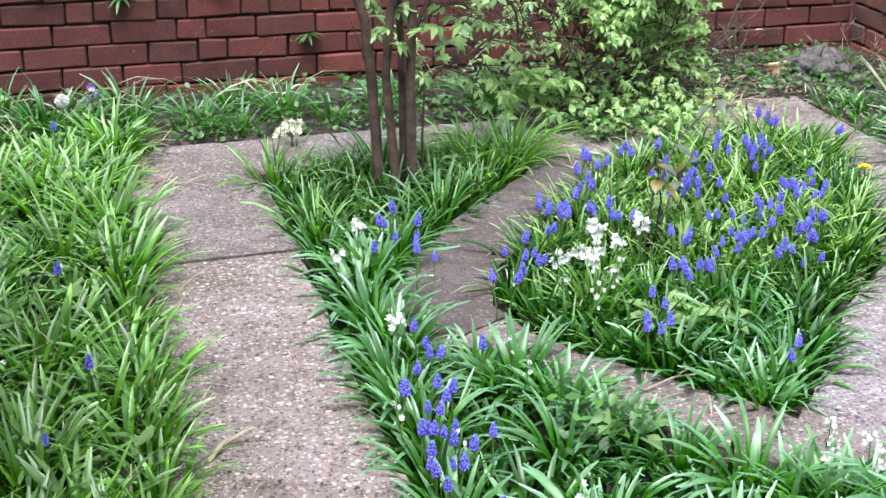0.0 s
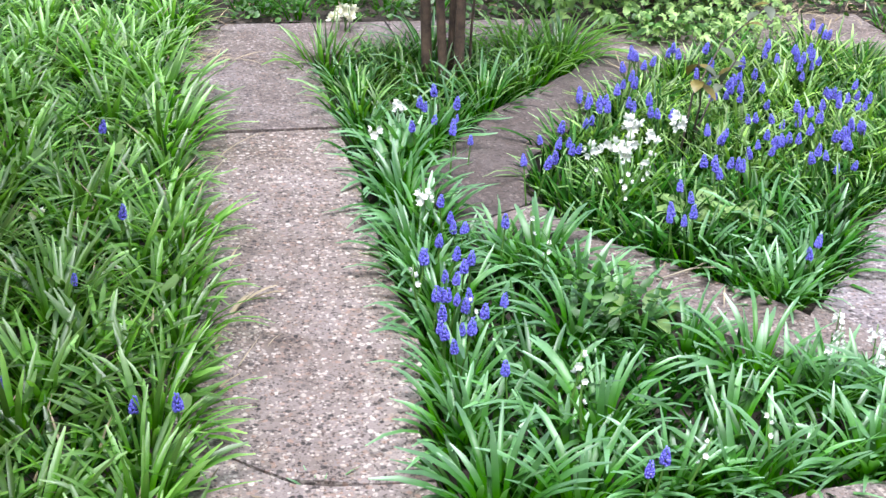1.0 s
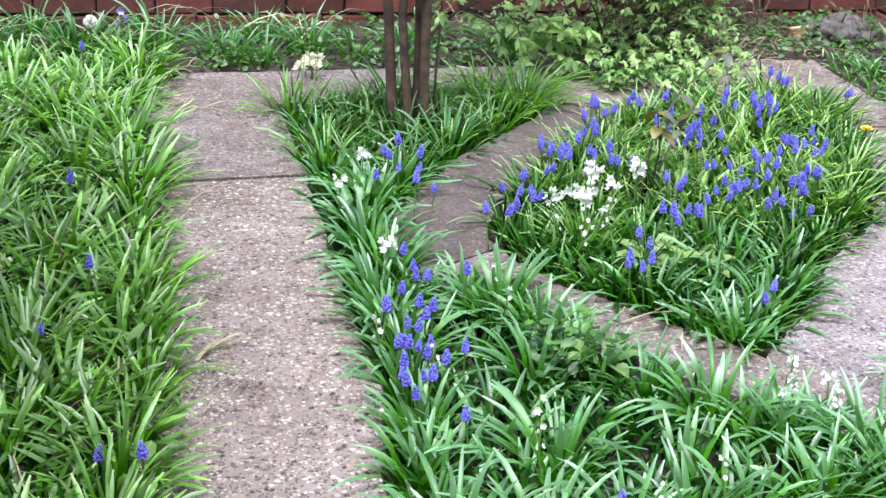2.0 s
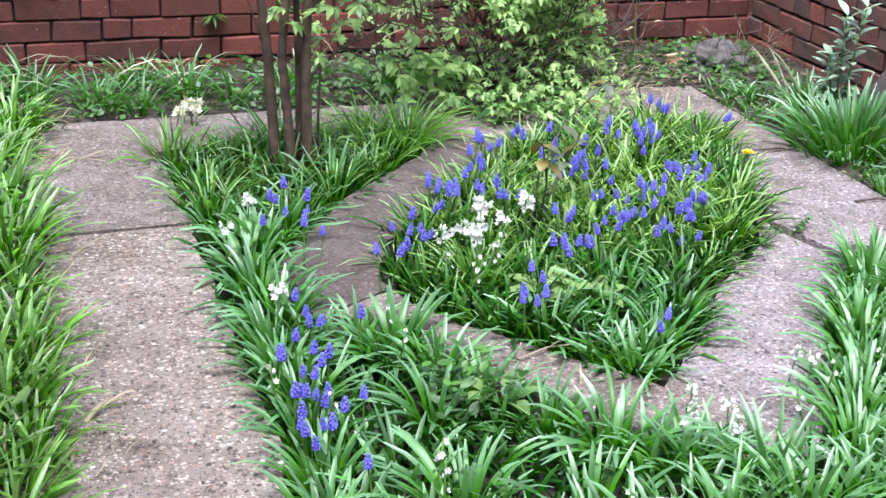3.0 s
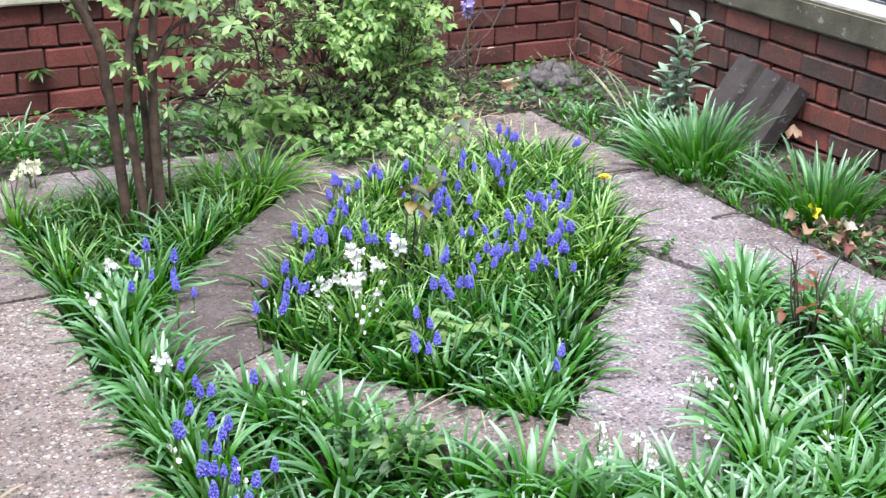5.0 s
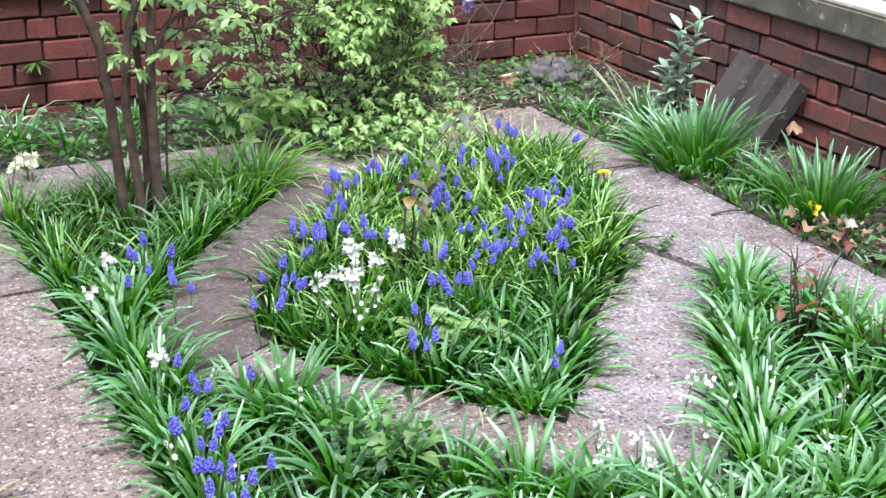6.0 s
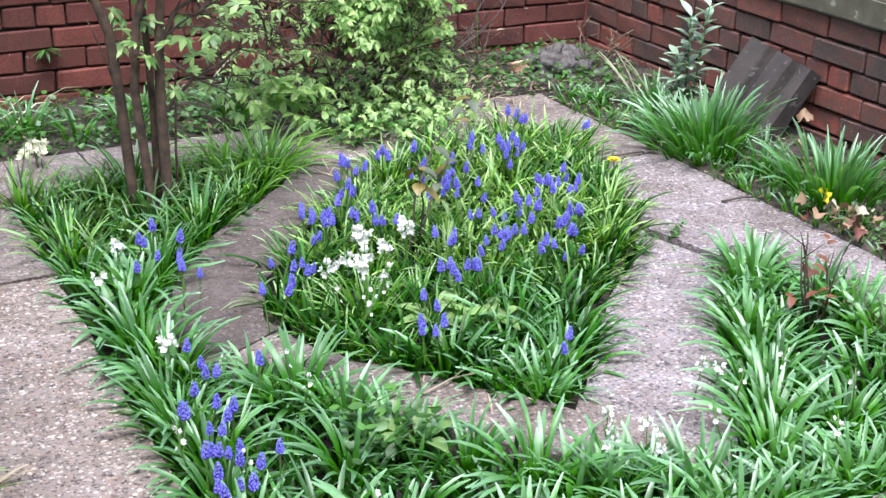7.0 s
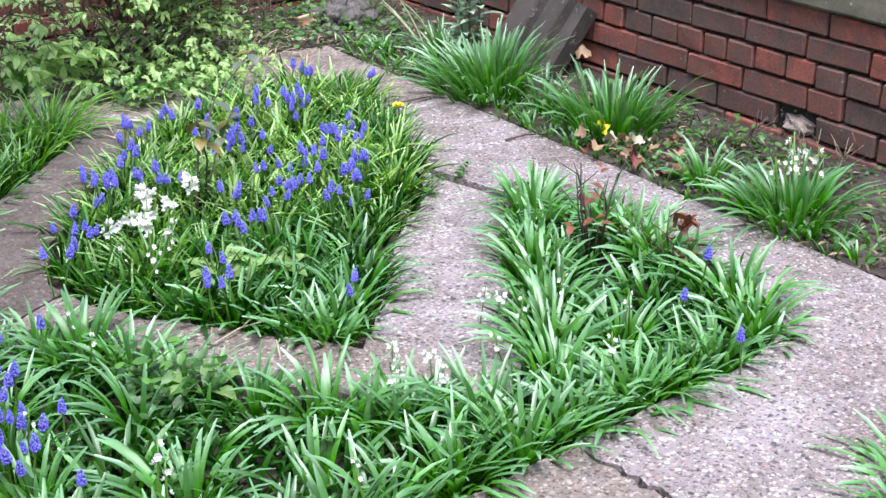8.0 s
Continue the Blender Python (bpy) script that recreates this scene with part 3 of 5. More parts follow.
TERRACOTTA = rough_material("pale_terracotta", (0.55, 0.28, 0.18), (0.72, 0.46, 0.34), 25, 0.8)
RUBBLE = rough_material("grey_rubble", (0.03, 0.025, 0.024), (0.17, 0.15, 0.145), 40, 0.95, (0.05, 0.045, 0.042), 1.0)

leaf_carpet("leaf_carpet", CENTRE_BED, 0.07, 20, 0.135, 0.0095, 11, "dense strap leaves filling the middle bed, coloured dark like the shade between clumps", STRAP_SHADE, 0.035)
STRAP_THIN = strap_material("narrow_dull_leaf_green", (0.034, 0.125, 0.002), (0.17, 0.28, 0.1), True, 0.26, 0.6)
STRAP_PALE = strap_material("pale_fine_leaf_green", (0.085, 0.235, 0.006), (0.34, 0.5, 0.19), True, 0.3, 0.4)
leaf_carpet("fine_leaves", [(-1.9, -1.7), (-1.45, -1.95), (-1.1, -1.9), (-0.95, -1.68), (-0.83, -1.38), (-0.8, -1.1), (-0.9, -0.98), (-1.2, -0.97), (-1.44, -1.14), (-1.65, -1.35)], 0.07, 18, 0.15, 0.008, 30, "fine yellow-green leaves among the blue flowers", STRAP_PALE, 0.01, 0.9)
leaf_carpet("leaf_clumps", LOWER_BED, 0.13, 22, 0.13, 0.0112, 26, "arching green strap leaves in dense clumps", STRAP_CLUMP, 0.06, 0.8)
leaf_carpet("leaf_clumps", TREE_BED, 0.11, 24, 0.155, 0.0068, 33, "narrow grassy leaves under the young tree", STRAP_THIN, 0.05, 0.7)
leaf_carpet("leaf_carpet", FRONT_BED, 0.07, 12, 0.105, 0.011, 12, "dense strap leaves filling the front bed, coloured dark like the shade between clumps", STRAP_SHADE, 0.035)
CORNER = [(-0.75, -0.62), (-0.2, -0.7), (-0.03, -0.05), (-0.75, -0.05)]
broad_weeds("weeds", CORNER, 0.04, 0.012, 16, "thick low weeds round the rubble in the corner", WEED, 0.07)
broad_weeds("weeds", [(-0.54, -2.6), (-0.05, -2.6), (-0.05, -1.6), (-0.54, -1.6)], 0.06, 0.011, 17, "low weeds between the clumps by the side wall", WEED, 0.06)
broad_weeds("weeds", [(-2.25, -2.75), (-2.0, -2.75), (-1.95, -2.62), (-2.15, -2.4), (-2.25, -2.45)], 0.025, 0.013, 19, "patch of feathery green weed at the bed edge", WEED, 0.14, -0.045)
leaf_carpet("leaf_carpet", [(-0.56, -2.95), (-0.42, -2.95), (-0.42, -0.65), (-0.56, -0.65)], 0.065, 9, 0.075, 0.007, 27, "short green shoots along the edge of the border", STRAP_CLUMP, 0.0, 0.8, -0.01)
broad_weeds("weeds", [(-1.04, -2.0), (-0.88, -2.0), (-0.84, -1.86), (-0.98, -1.84)], 0.022, 0.011, 29, "bright low weeds growing in the broken step of the path", WEED, 0.05, -0.02)
leaf_carpet("dry_grass", LEFT_BED, 0.1, 4, 0.15, 0.006, 18, "scattered pale dead blades in the grass", DRY)
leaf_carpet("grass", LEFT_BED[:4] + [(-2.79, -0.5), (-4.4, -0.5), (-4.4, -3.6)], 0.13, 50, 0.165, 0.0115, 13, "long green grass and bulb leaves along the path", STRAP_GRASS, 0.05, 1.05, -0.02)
# dark green here paints the shaded gaps in the long grass
leaf_carpet("short_grass", LEFT_BED, 0.07, 12, 0.1, 0.008, 31, "shorter grass coloured dark like the shade between the bunches", STRAP_SHADE, 0.05, 1.0, -0.02)
broad_weeds("weeds", [(-3.4, -3.2), (-2.98, -3.2), (-2.95, -0.8), (-3.4, -0.8)], 0.16, 0.022, 32, "scattered broad weed leaves in the long grass", TREE_LEAF, 0.09)
broad_weeds("weeds", BACK_BORDER, 0.04, 0.012, 14, "low green weeds with rounded leaves under the brick wall", WEED, 0.065)
broad_weeds("weeds", [(-2.75, -0.63), (-1.6, -0.63), (-1.6, -0.45), (-2.75, -0.45)], 0.03, 0.011, 28, "low weeds at the edge of the back path", WEED, 0.05)
broad_weeds("weeds", [(-4.4, -0.55), (-2.74, -0.55), (-2.74, -0.03), (-4.4, -0.03)], 0.06, 0.012, 24, "green weeds below the brick wall beyond the path", WEED, 0.08)
broad_weeds("weeds", [(-1.52, -0.98), (-1.0, -0.93), (-0.98, -0.58), (-1.56, -0.58)], 0.028, 0.013, 25, "low green weeds spreading over the path under the shrub", WEED, 0.09)
broad_weeds("weeds", SIDE_BORDER, 0.05, 0.01, 15, "sparse low green weeds along the side wall", WEED, 0.04)



def single_leaf(seed, length, width, lean, droop, material):
    V, F = [], []
    add_leaf(V, F, (0, 0, 0), 0.0, length, lean, width, droop, random.Random(seed))
    return leaf_mesh("leaf", V, F, material, True)


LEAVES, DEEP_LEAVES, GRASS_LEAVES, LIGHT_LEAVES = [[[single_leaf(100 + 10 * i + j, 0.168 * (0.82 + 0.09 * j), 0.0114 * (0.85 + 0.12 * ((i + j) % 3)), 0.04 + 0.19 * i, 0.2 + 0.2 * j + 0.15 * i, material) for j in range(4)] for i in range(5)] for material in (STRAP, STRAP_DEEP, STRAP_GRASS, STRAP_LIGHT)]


def bulb_plant(x, y, count, radius, scale, seed, label, group, flat=1.0, thin=1.0, leaves=LEAVES, z=-0.045):
    """A clump of strap leaves: upright in the middle, arching out at the rim; each leaf its own piece."""
    r = random.Random(seed)
    top = new("bulb_plant")
    top.matrix_basis = pose(x, y, z, r.uniform(-9, 9), r.uniform(-9, 9), r.uniform(0, 360)) @ Matrix.Scale(scale, 4)
    for k in range(count):
        f = math.sqrt((k + 0.5) / count)
        az = 2.4 * k + r.uniform(-0.5, 0.5)
        row = leaves[max(0, min(4, int(f * 4.6 * flat + r.uniform(-0.6, 0.6))))]
        ob = new("leaf", r.choice(row))
        ob.parent = top
        w = r.uniform(0.75, 1.2)
        ob.matrix_basis = pose(radius * f * math.cos(az), radius * f * math.sin(az), -0.01, 0, 0, math.degrees(az) + r.uniform(-14, 14)) @ Matrix.Diagonal((w, thin * r.uniform(0.8, 1.2), w, 1))
    return tagged(top, label, "plant", group=group)


def rim(poly, inset, step, seed):
    """Places a little inside the edge of a bed, evenly spaced."""
    rnd = random.Random(seed)
    out, left = [], 0.0
    for a, b in zip(poly, poly[1:] + poly[:1]):
        a, b = Vector(a), Vector(b)
        d = b - a
        n = Vector((-d.y, d.x)).normalized() * inset
        if not inside(tuple((a + b) / 2 + n * 0.3), poly):
            n = -n
        s = left
        while s < d.length:
            p = a + d * (s / d.length) + n + Vector((rnd.uniform(-0.012, 0.012), rnd.uniform(-0.012, 0.012)))
            if inside(tuple(p), poly) and all((p - q).length > step * 0.75 for q in out):
                out.append(p)
            s += step * rnd.uniform(0.85, 1.15)
        left = s - d.length
    return [tuple(p) for p in out]


GRASS_EDGE = LEFT_BED[:5] + [(-3.4, -0.5), (-3.4, -3.6)]
BEDS = ((CENTRE_BED, 0.13, 21, "green strap-leaved bulb clump in the middle bed", "bulb clumps in the middle bed"), (FRONT_BED, 0.16, 22, "green strap-leaved bulb clump in the front bed", "bulb clumps in the front bed"), (GRASS_EDGE, 0.17, 23, "green strap-leaved bulb clump in the grass beside the path", "bulb clumps in the grass"))
for poly, gap, seed, label, group in BEDS:
    rnd = random.Random(seed)
    spots = [p for p in rim(poly, 0.07, gap * 0.85, seed) if seed != 23 or (p[0] > -3.05 and p[1] > -3.5)]
    spots += [p for p in scatter(poly, gap, seed, 0.05) if all(math.dist(p, q) > gap * 0.85 for q in spots)]
    for k, (x, y) in enumerate(spots):
        fine_leaf = seed == 21 and y > -2.25 + 0.35 * (x + 1.7)
        by_tree = seed == 22 and y > -1.55
        size = rnd.uniform(0.72, 1.0) if seed != 22 else rnd.uniform(0.75, 1.12)
        bulb_plant(x, y, 20 if seed == 21 else 26 if seed == 23 or by_tree else 42, 0.042 if seed == 21 else 0.036, size * (1.05 if by_tree else 1.0), 1000 * seed + k, label, group, 0.8 if by_tree else 0.9, 0.6 if fine_leaf or by_tree else 0.7 if seed == 23 else 1.0, LIGHT_LEAVES if fine_leaf else GRASS_LEAVES if seed == 23 or (by_tree and k % 4 == 0) else DEEP_LEAVES if by_tree or k % 3 == 0 else LEAVES, -0.02 if seed == 23 else -0.04)
for k in range(9):
    bulb_plant(-0.98 - 0.125 * k, -3.09 - 0.012 * k + 0.02 * (k % 2), 18, 0.05, 0.85 + 0.05 * (k % 3), 650 + k, "green strap-leaved bulb clump in the front bed", "bulb clumps in the front bed")
for x, y in ((-1.76, -1.0), (-1.86, -0.95), (-1.72, -0.92)):
    bulb_plant(x, y, 44, 0.05, 1.3, 700 + round(-100 * x), "tall spreading tuft of narrow leaves beside the tree", "tall tufts beside the tree", 0.9, 0.55, GRASS_LEAVES)

WALL_CLUMPS = ((-0.43, -1.37, 1.3, 170, 0.1), (-0.37, -1.89, 1.26, 155, 0.1), (-0.41, -1.13, 0.95, 50, 0.055), (-0.46, -2.68, 1.12, 100, 0.08), (-0.46, -2.37, 0.82, 46, 0.045), (-0.42, -0.76, 0.6, 36, 0.04), (-0.3, -0.92, 0.95, 46, 0.05), (-0.41, -1.63, 0.95, 34, 0.035))
for i, (x, y, s, n_, w) in enumerate(WALL_CLUMPS):
    bulb_plant(x, y, n_, w, s, 500 + i, "large fountain of dark green strap leaves by the side wall", "large clumps along the side wall", 0.5 if i < 2 or i == 7 else 0.75, 0.75 if i < 3 or i == 7 else 0.95, DEEP_LEAVES, -0.015)
for i, (x, y, s, n_) in enumerate(((-2.58, -0.42, 0.75, 24), (-2.3, -0.35, 0.85, 24), (-1.63, -0.42, 0.9, 26), (-3.05, -0.35, 1.0, 30), (-2.8, -0.28, 0.9, 24), (-3.35, -0.3, 0.95, 26), (-2.45, -0.2, 0.8, 20), (-1.9, -0.3, 0.8, 20), (-3.2, -0.15, 0.9, 20))):
    bulb_plant(x, y, n_ + 8, 0.05, s * 1.2, 540 + i, "tuft of arching strap leaves under the brick wall", "tufts under the back wall", 0.75, 0.75, DEEP_LEAVES, -0.015)
for i in range(9):
    bulb_plant(-3.25 + 0.155 * i, -0.43 + 0.09 * math.sin(2.3 * i), 17, 0.04, 0.8 + 0.12 * (i % 3), 560 + i, "tuft of arching strap leaves under the brick wall", "tufts under the back wall", 0.8, 0.8, DEEP_LEAVES, -0.015)
bulb_plant(-1.89, -2.02, 46, 0.05, 0.95, 640, "upright yellow-green bulb leaves under white flowers", "bulb clumps in the middle bed", 0.55, 0.6, GRASS_LEAVES)
for k, (x, y) in enumerate(((-1.73, -2.57), (-1.69, -2.53), (-1.76, -2.5), (-1.63, -2.44))):
    bulb_plant(x, y, 24, 0.035, 0.85, 660 + k, "green strap-leaved bulb clump in the middle bed", "bulb clumps in the middle bed", 0.75)
for x, y in ((-1.27, -3.7), (-1.17, -3.63), (-1.05, -3.66), (-1.2, -3.8), (-1.06, -3.81)):
    bulb_plant(x, y, 36, 0.05, 0.95, 620 + round(-100 * x), "strap-leaved clump in the small bed by the front", "clumps in the small front bed")
for x, y in ((-1.0, -1.88), (-0.97, -1.93), (-2.765, -3.085)):
    bulb_plant(x, y, 14, 0.02, 0.45, 590 + round(-100 * x), "small tuft growing out of a crack in the path", "tufts in the path cracks")

# ---- flowers ----
def tube(bm, pts, r0, r1, sides=6):
    """A tapering tube along points."""
    pts = [Vector(p) for p in pts]
    rings = []
    for i, p in enumerate(pts):
        d = (pts[min(i + 1, len(pts) - 1)] - pts[max(i - 1, 0)]).normalized()
        a = d.orthogonal().normalized()
        b = d.cross(a)
        r = r0 + (r1 - r0) * i / (len(pts) - 1)
        rings.append([bm.verts.new(p + (a * math.cos(t) + b * math.sin(t)) * r) for t in (2 * math.pi * k / sides for k in range(sides))])
    for u, w in zip(rings, rings[1:]):
        off = min(range(sides), key=lambda o: sum((u[k].co - w[(k + o) % sides].co).length for k in range(sides)))
        for k in range(sides):
            bm.faces.new((u[k], u[(k + 1) % sides], w[(k + 1 + off) % sides], w[(k + off) % sides]))
    bm.faces.new(rings[-1])
    bm.faces.new(rings[0][::-1])
    return bm


def shared(name, bm, material):
    me = bpy.data.meshes.new(name)
    bm.normal_update()
    bm.to_mesh(me)
    bm.free()
    me.polygons.foreach_set("use_smooth", [True] * len(me.polygons))
    me.materials.append(material)
    return me


def hyacinth_meshes(seed):
    rnd = random.Random(seed)
    h = rnd.uniform(0.125, 0.17)
    bend = (rnd.uniform(-0.02, 0.02), rnd.uniform(-0.02, 0.02))
    stem = tube(bmesh.new(), [(0, 0, 0), (bend[0] * 0.4, bend[1] * 0.4, h * 0.5), (*bend, h), (bend[0] * 1.1, bend[1] * 1.1, h + 0.03)], 0.003, 0.0018, 5)
    spike = bmesh.new()
    rows = 8
    for j in range(rows):
        f = j / (rows - 1)
        rad = 0.0078 * (1 - 0.6 * f**2) * (0.85 if j == 0 else 1)
        n = 8 if j < 4 else 6 if j < 6 else 3
        for k in range(n):
            a = 2 * math.pi * (k + 0.5 * (j % 2)) / n + rnd.uniform(-0.2, 0.2)
            c = Vector((bend[0] + rad * math.cos(a), bend[1] + rad * math.sin(a), h + 0.031 * f + rnd.uniform(-0.002, 0.002)))
            m = Matrix.Translation(c) @ Euler((0, 0, a)).to_matrix().to_4x4() @ pose(0, 0, 0, 0, 55 - 80 * f, 0) @ Matrix.Diagonal((0.8, 0.8, 1.25, 1))
            bmesh.ops.create_icosphere(spike, subdivisions=1, radius=0.0038 * (1 - 0.35 * f), matrix=m)
    return shared("stem", stem, STEM), shared("flower_spike", spike, BLUE)


def petal_star(bm, centre, normal, r, rnd, petals=6):
    """A small six-petalled bell, opened out."""
    q = Vector(normal).to_track_quat("Z", "Y").to_matrix()
    for k in range(petals):
        a = 2 * math.pi * k / petals + rnd.uniform(-0.15, 0.15)
        tip = rnd.uniform(0.0, 0.35)
        pts = [(0.0, 0.0, -0.45), (0.55, 0.42, -0.05), (0.95, 0.0, 0.25 + tip), (0.55, -0.42, -0.05)]
        vs = [bm.verts.new(Vector(centre) + q @ (Matrix.Rotation(a, 3, "Z") @ Vector(p)) * r) for p in pts]
        mid = bm.verts.new(Vector(centre) + q @ (Matrix.Rotation(a, 3, "Z") @ Vector((0.55, 0, -0.2))) * r)
        for i in range(4):
            bm.faces.new((vs[i], vs[(i + 1) % 4], mid))


def bell_flower_meshes(seed, h, count, r, material, stem_material=None, spread=0.016, tall=0.055):
    rnd = random.Random(seed)
    bend = (rnd.uniform(-0.02, 0.02), rnd.uniform(-0.02, 0.02))
    stem = tube(bmesh.new(), [(0, 0, 0), (bend[0] * 0.4, bend[1] * 0.4, h * 0.5), (*bend, h), (bend[0] * 1.2, bend[1] * 1.2, h + 0.05)], 0.003, 0.0015, 5)
    heads = bmesh.new()
    for k in range(count):
        a = 2.4 * k + rnd.uniform(-0.4, 0.4)
        z = h + tall * k / count
        out = Vector((math.cos(a), math.sin(a), 0))
        petal_star(heads, Vector((*bend, z)) + out * spread * rnd.uniform(0.6, 1.3), out + Vector((0, 0, rnd.uniform(-0.5, 0.7))), r * rnd.uniform(0.8, 1.15), rnd)
    return shared("stem", stem, stem_material or STEM), shared("flower_head", heads, material)


def plant_flower(name, meshes, x, y, rnd, label, category, group, z=-0.04, scale=(0.85, 1.15), tilt=10):
    top = new(name)
    top.matrix_basis = pose(x, y, z, rnd.uniform(-tilt, tilt), rnd.uniform(-tilt, tilt), rnd.uniform(0, 360)) @ Matrix.Scale(rnd.uniform(*scale), 4)
    for me in meshes:
        ob = new(me.name.split(".")[0], me)
        ob.parent = top
    return tagged(top, label, category, group=group)


HYACINTHS = [hyacinth_meshes(300 + i) for i in range(5)]
WHITES = [bell_flower_meshes(320 + i, 0.135, 5 + i, 0.0135, WHITE, None, 0.015, 0.03) for i in range(3)]
BUDS = [bell_flower_meshes(326 + i, 0.1, 3 + i, 0.007, WHITE, None, 0.007) for i in range(2)]
CREAMS = [bell_flower_meshes(330 + i, 0.09, 4, 0.017, CREAM, None, 0.012, 0.016) for i in range(2)]
BLUE_BACK = [(-1.57, -1.28, 6), (-1.46, -1.27, 2), (-1.69, -1.45, 2), (-1.47, -1.46, 2), (-1.43, -1.53, 6), (-1.32, -1.41, 1), (-1.37, -1.60, 1), (-1.14, -1.30, 6), (-1.13, -1.37, 3), (-0.93, -1.06, 3), (-0.79, -1.19, 1), (-1.12, -1.57, 4), (-1.67, -1.68, 1), (-1.11, -1.66, 2)]
BLUE_MIDDLE = [(-1.27, -1.74, 6), (-1.39, -1.79, 2), (-1.44, -1.91, 4), (-1.53, -1.98, 1), (-1.41, -2.05, 3), (-1.22, -1.86, 4), (-1.30, -2.01, 1), (-1.32, -1.94, 1), (-1.35, -1.83, 1), (-1.45, -1.77, 1), (-1.51, -1.90, 1), (-1.59, -1.83, 1), (-1.64, -1.94, 1), (-1.68, -2.06, 1), (-1.66, -2.09, 3)]
BLUE_EDGE = [(-2.01, -1.82, 1), (-1.97, -1.86, 1), (-2.03, -1.93, 1), (-2.08, -1.96, 1), (-2.15, -2.06, 1), (-1.85, -1.64, 2), (-1.81, -1.66, 3), (-1.74, -1.63, 2), (-1.71, -1.67, 2), (-1.89, -1.74, 1), (-1.90, -2.33, 1), (-1.86, -2.35, 1), (-1.81, -2.23, 1), (-1.64, -2.52, 1)]
BLUE_FRONT = [(-2.462, -2.467, 1), (-2.412, -2.411, 1), (-2.417, -2.459, 1), (-2.391, -2.47, 1), (-2.412, -2.511, 1), (-2.43, -2.54, 1), (-2.464, -2.6, 1), (-2.441, -2.576, 1), (-2.449, -2.616, 1), (-2.497, -2.66, 1), (-2.506, -2.523, 1), (-2.463, -2.632, 2), (-2.384, -2.638, 1), (-2.406, -2.681, 1), (-2.415, -2.723, 2)]
BLUE_FRONT += [(-2.381, -2.704, 1), (-2.469, -2.747, 2), (-2.478, -2.793, 1), (-2.458, -2.815, 1), (-2.477, -2.771, 1), (-2.36, -2.246, 1), (-2.379, -2.309, 1), (-2.353, -2.293, 2), (-2.304, -2.295, 1), (-2.263, -2.358, 1), (-2.389, -2.91, 1), (-2.31, -3.26, 1), (-2.25, -3.24, 1), (-0.99, -2.89, 1), (-1.11, -2.96, 1), (-1.16, -3.18, 1)]
BLUE_TREE = [(-2.263, -1.596, 1), (-2.269, -1.655, 1), (-2.209, -1.659, 1), (-2.25, -1.722, 1), (-2.216, -1.75, 1), (-2.235, -1.806, 1), (-2.293, -1.865, 1), (-2.343, -1.756, 1), (-2.265, -1.569, 2)]
BLUE_GRASS = [(-3.1, -1.73, 1), (-3.08, -2.28, 1), (-3.05, -2.98, 1), (-2.99, -2.95, 1), (-3.25, -2.83, 1), (-3.15, -2.5, 1), (-3.05, -0.62, 1)]
rnd = random.Random(31)
for spots, where in ((BLUE_BACK, "middle bed"), (BLUE_MIDDLE, "middle bed"), (BLUE_EDGE, "middle bed"), (BLUE_FRONT + BLUE_TREE, "front bed"), (BLUE_GRASS, "grass")):
    for x, y, n_ in spots:
        for _ in range(n_ + ((n_ + 1) // 2 if where == "middle bed" else n_ // 4)):
            w = 0.006 + 0.006 * n_
            plant_flower("grape_hyacinth", rnd.choice(HYACINTHS), x + rnd.uniform(-w, w) * 1.6, y + rnd.uniform(-w, w) * 1.6, rnd, "deep blue grape hyacinth spike among leaves in the " + where, "flower", "grape hyacinths in the " + where, tilt=13 if where == "middle bed" else 7, scale=(0.7, 0.95))
WHITE_SPOTS = [(-1.96, -1.97), (-1.83, -1.81), (-1.815, -1.83), (-1.92, -1.94), (-1.89, -1.98), (-1.875, -1.96), (-1.78, -1.9), (-1.68, -1.81), (-1.695, -1.825), (-2.36, -1.6), (-2.45, -1.78), (-2.4, -2.18)]
for k, (x, y) in enumerate(WHITE_SPOTS):
    plant_flower("white_bluebell", rnd.choice(WHITES), x, y, rnd, "white bluebell head on a thin green stem", "flower", "white bluebells", scale=(0.88, 1.02) if k < 9 else (0.7, 0.85), tilt=5)
for x, y in ((-1.75, -2.82), (-1.735, -2.8), (-1.775, -2.89), (-1.76, -2.875), (-1.695, -2.88), (-1.68, -2.895), (-1.72, -2.96), (-1.45, -2.7), (-1.43, -2.74)):
    plant_flower("white_bluebell", rnd.choice(WHITES), x, y, rnd, "white bluebell head at the edge of the front bed", "flower", "white bluebells", z=-0.02, scale=(0.5, 0.62), tilt=6)
for x, y in ((-1.95, -2.08), (-1.89, -2.05), (-1.84, -1.98), (-1.93, -2.1), (-1.86, -2.06), (-1.98, -2.14), (-2.19, -2.34), (-2.49, -2.59), (-2.02, -3.17), (-2.31, -3.03), (-2.23, -2.45), (-1.44, -2.8), (-1.53, -2.93), (-1.37, -3.06), (-2.33, -2.98), (-2.2, -3.2), (-2.44, -2.68), (-1.3, -2.75), (-1.2, -2.9)):
    plant_flower("white_bluebell", rnd.choice(BUDS), x, y, rnd, "small white bluebell bud among the strap leaves", "flower", "white bluebell buds", scale=(0.9, 1.2))
for x, y in ((-2.35, -0.67), (-2.365, -0.66), (-2.34, -0.68), (-2.33, -0.69), (-2.41, -0.75), (-3.24, -2.1)):
    plant_flower("cream_primrose", rnd.choice(CREAMS), x, y, rnd, "pale cream flower at the edge of the path", "flower", "cream flowers", z=-0.02, scale=(0.75, 0.95))
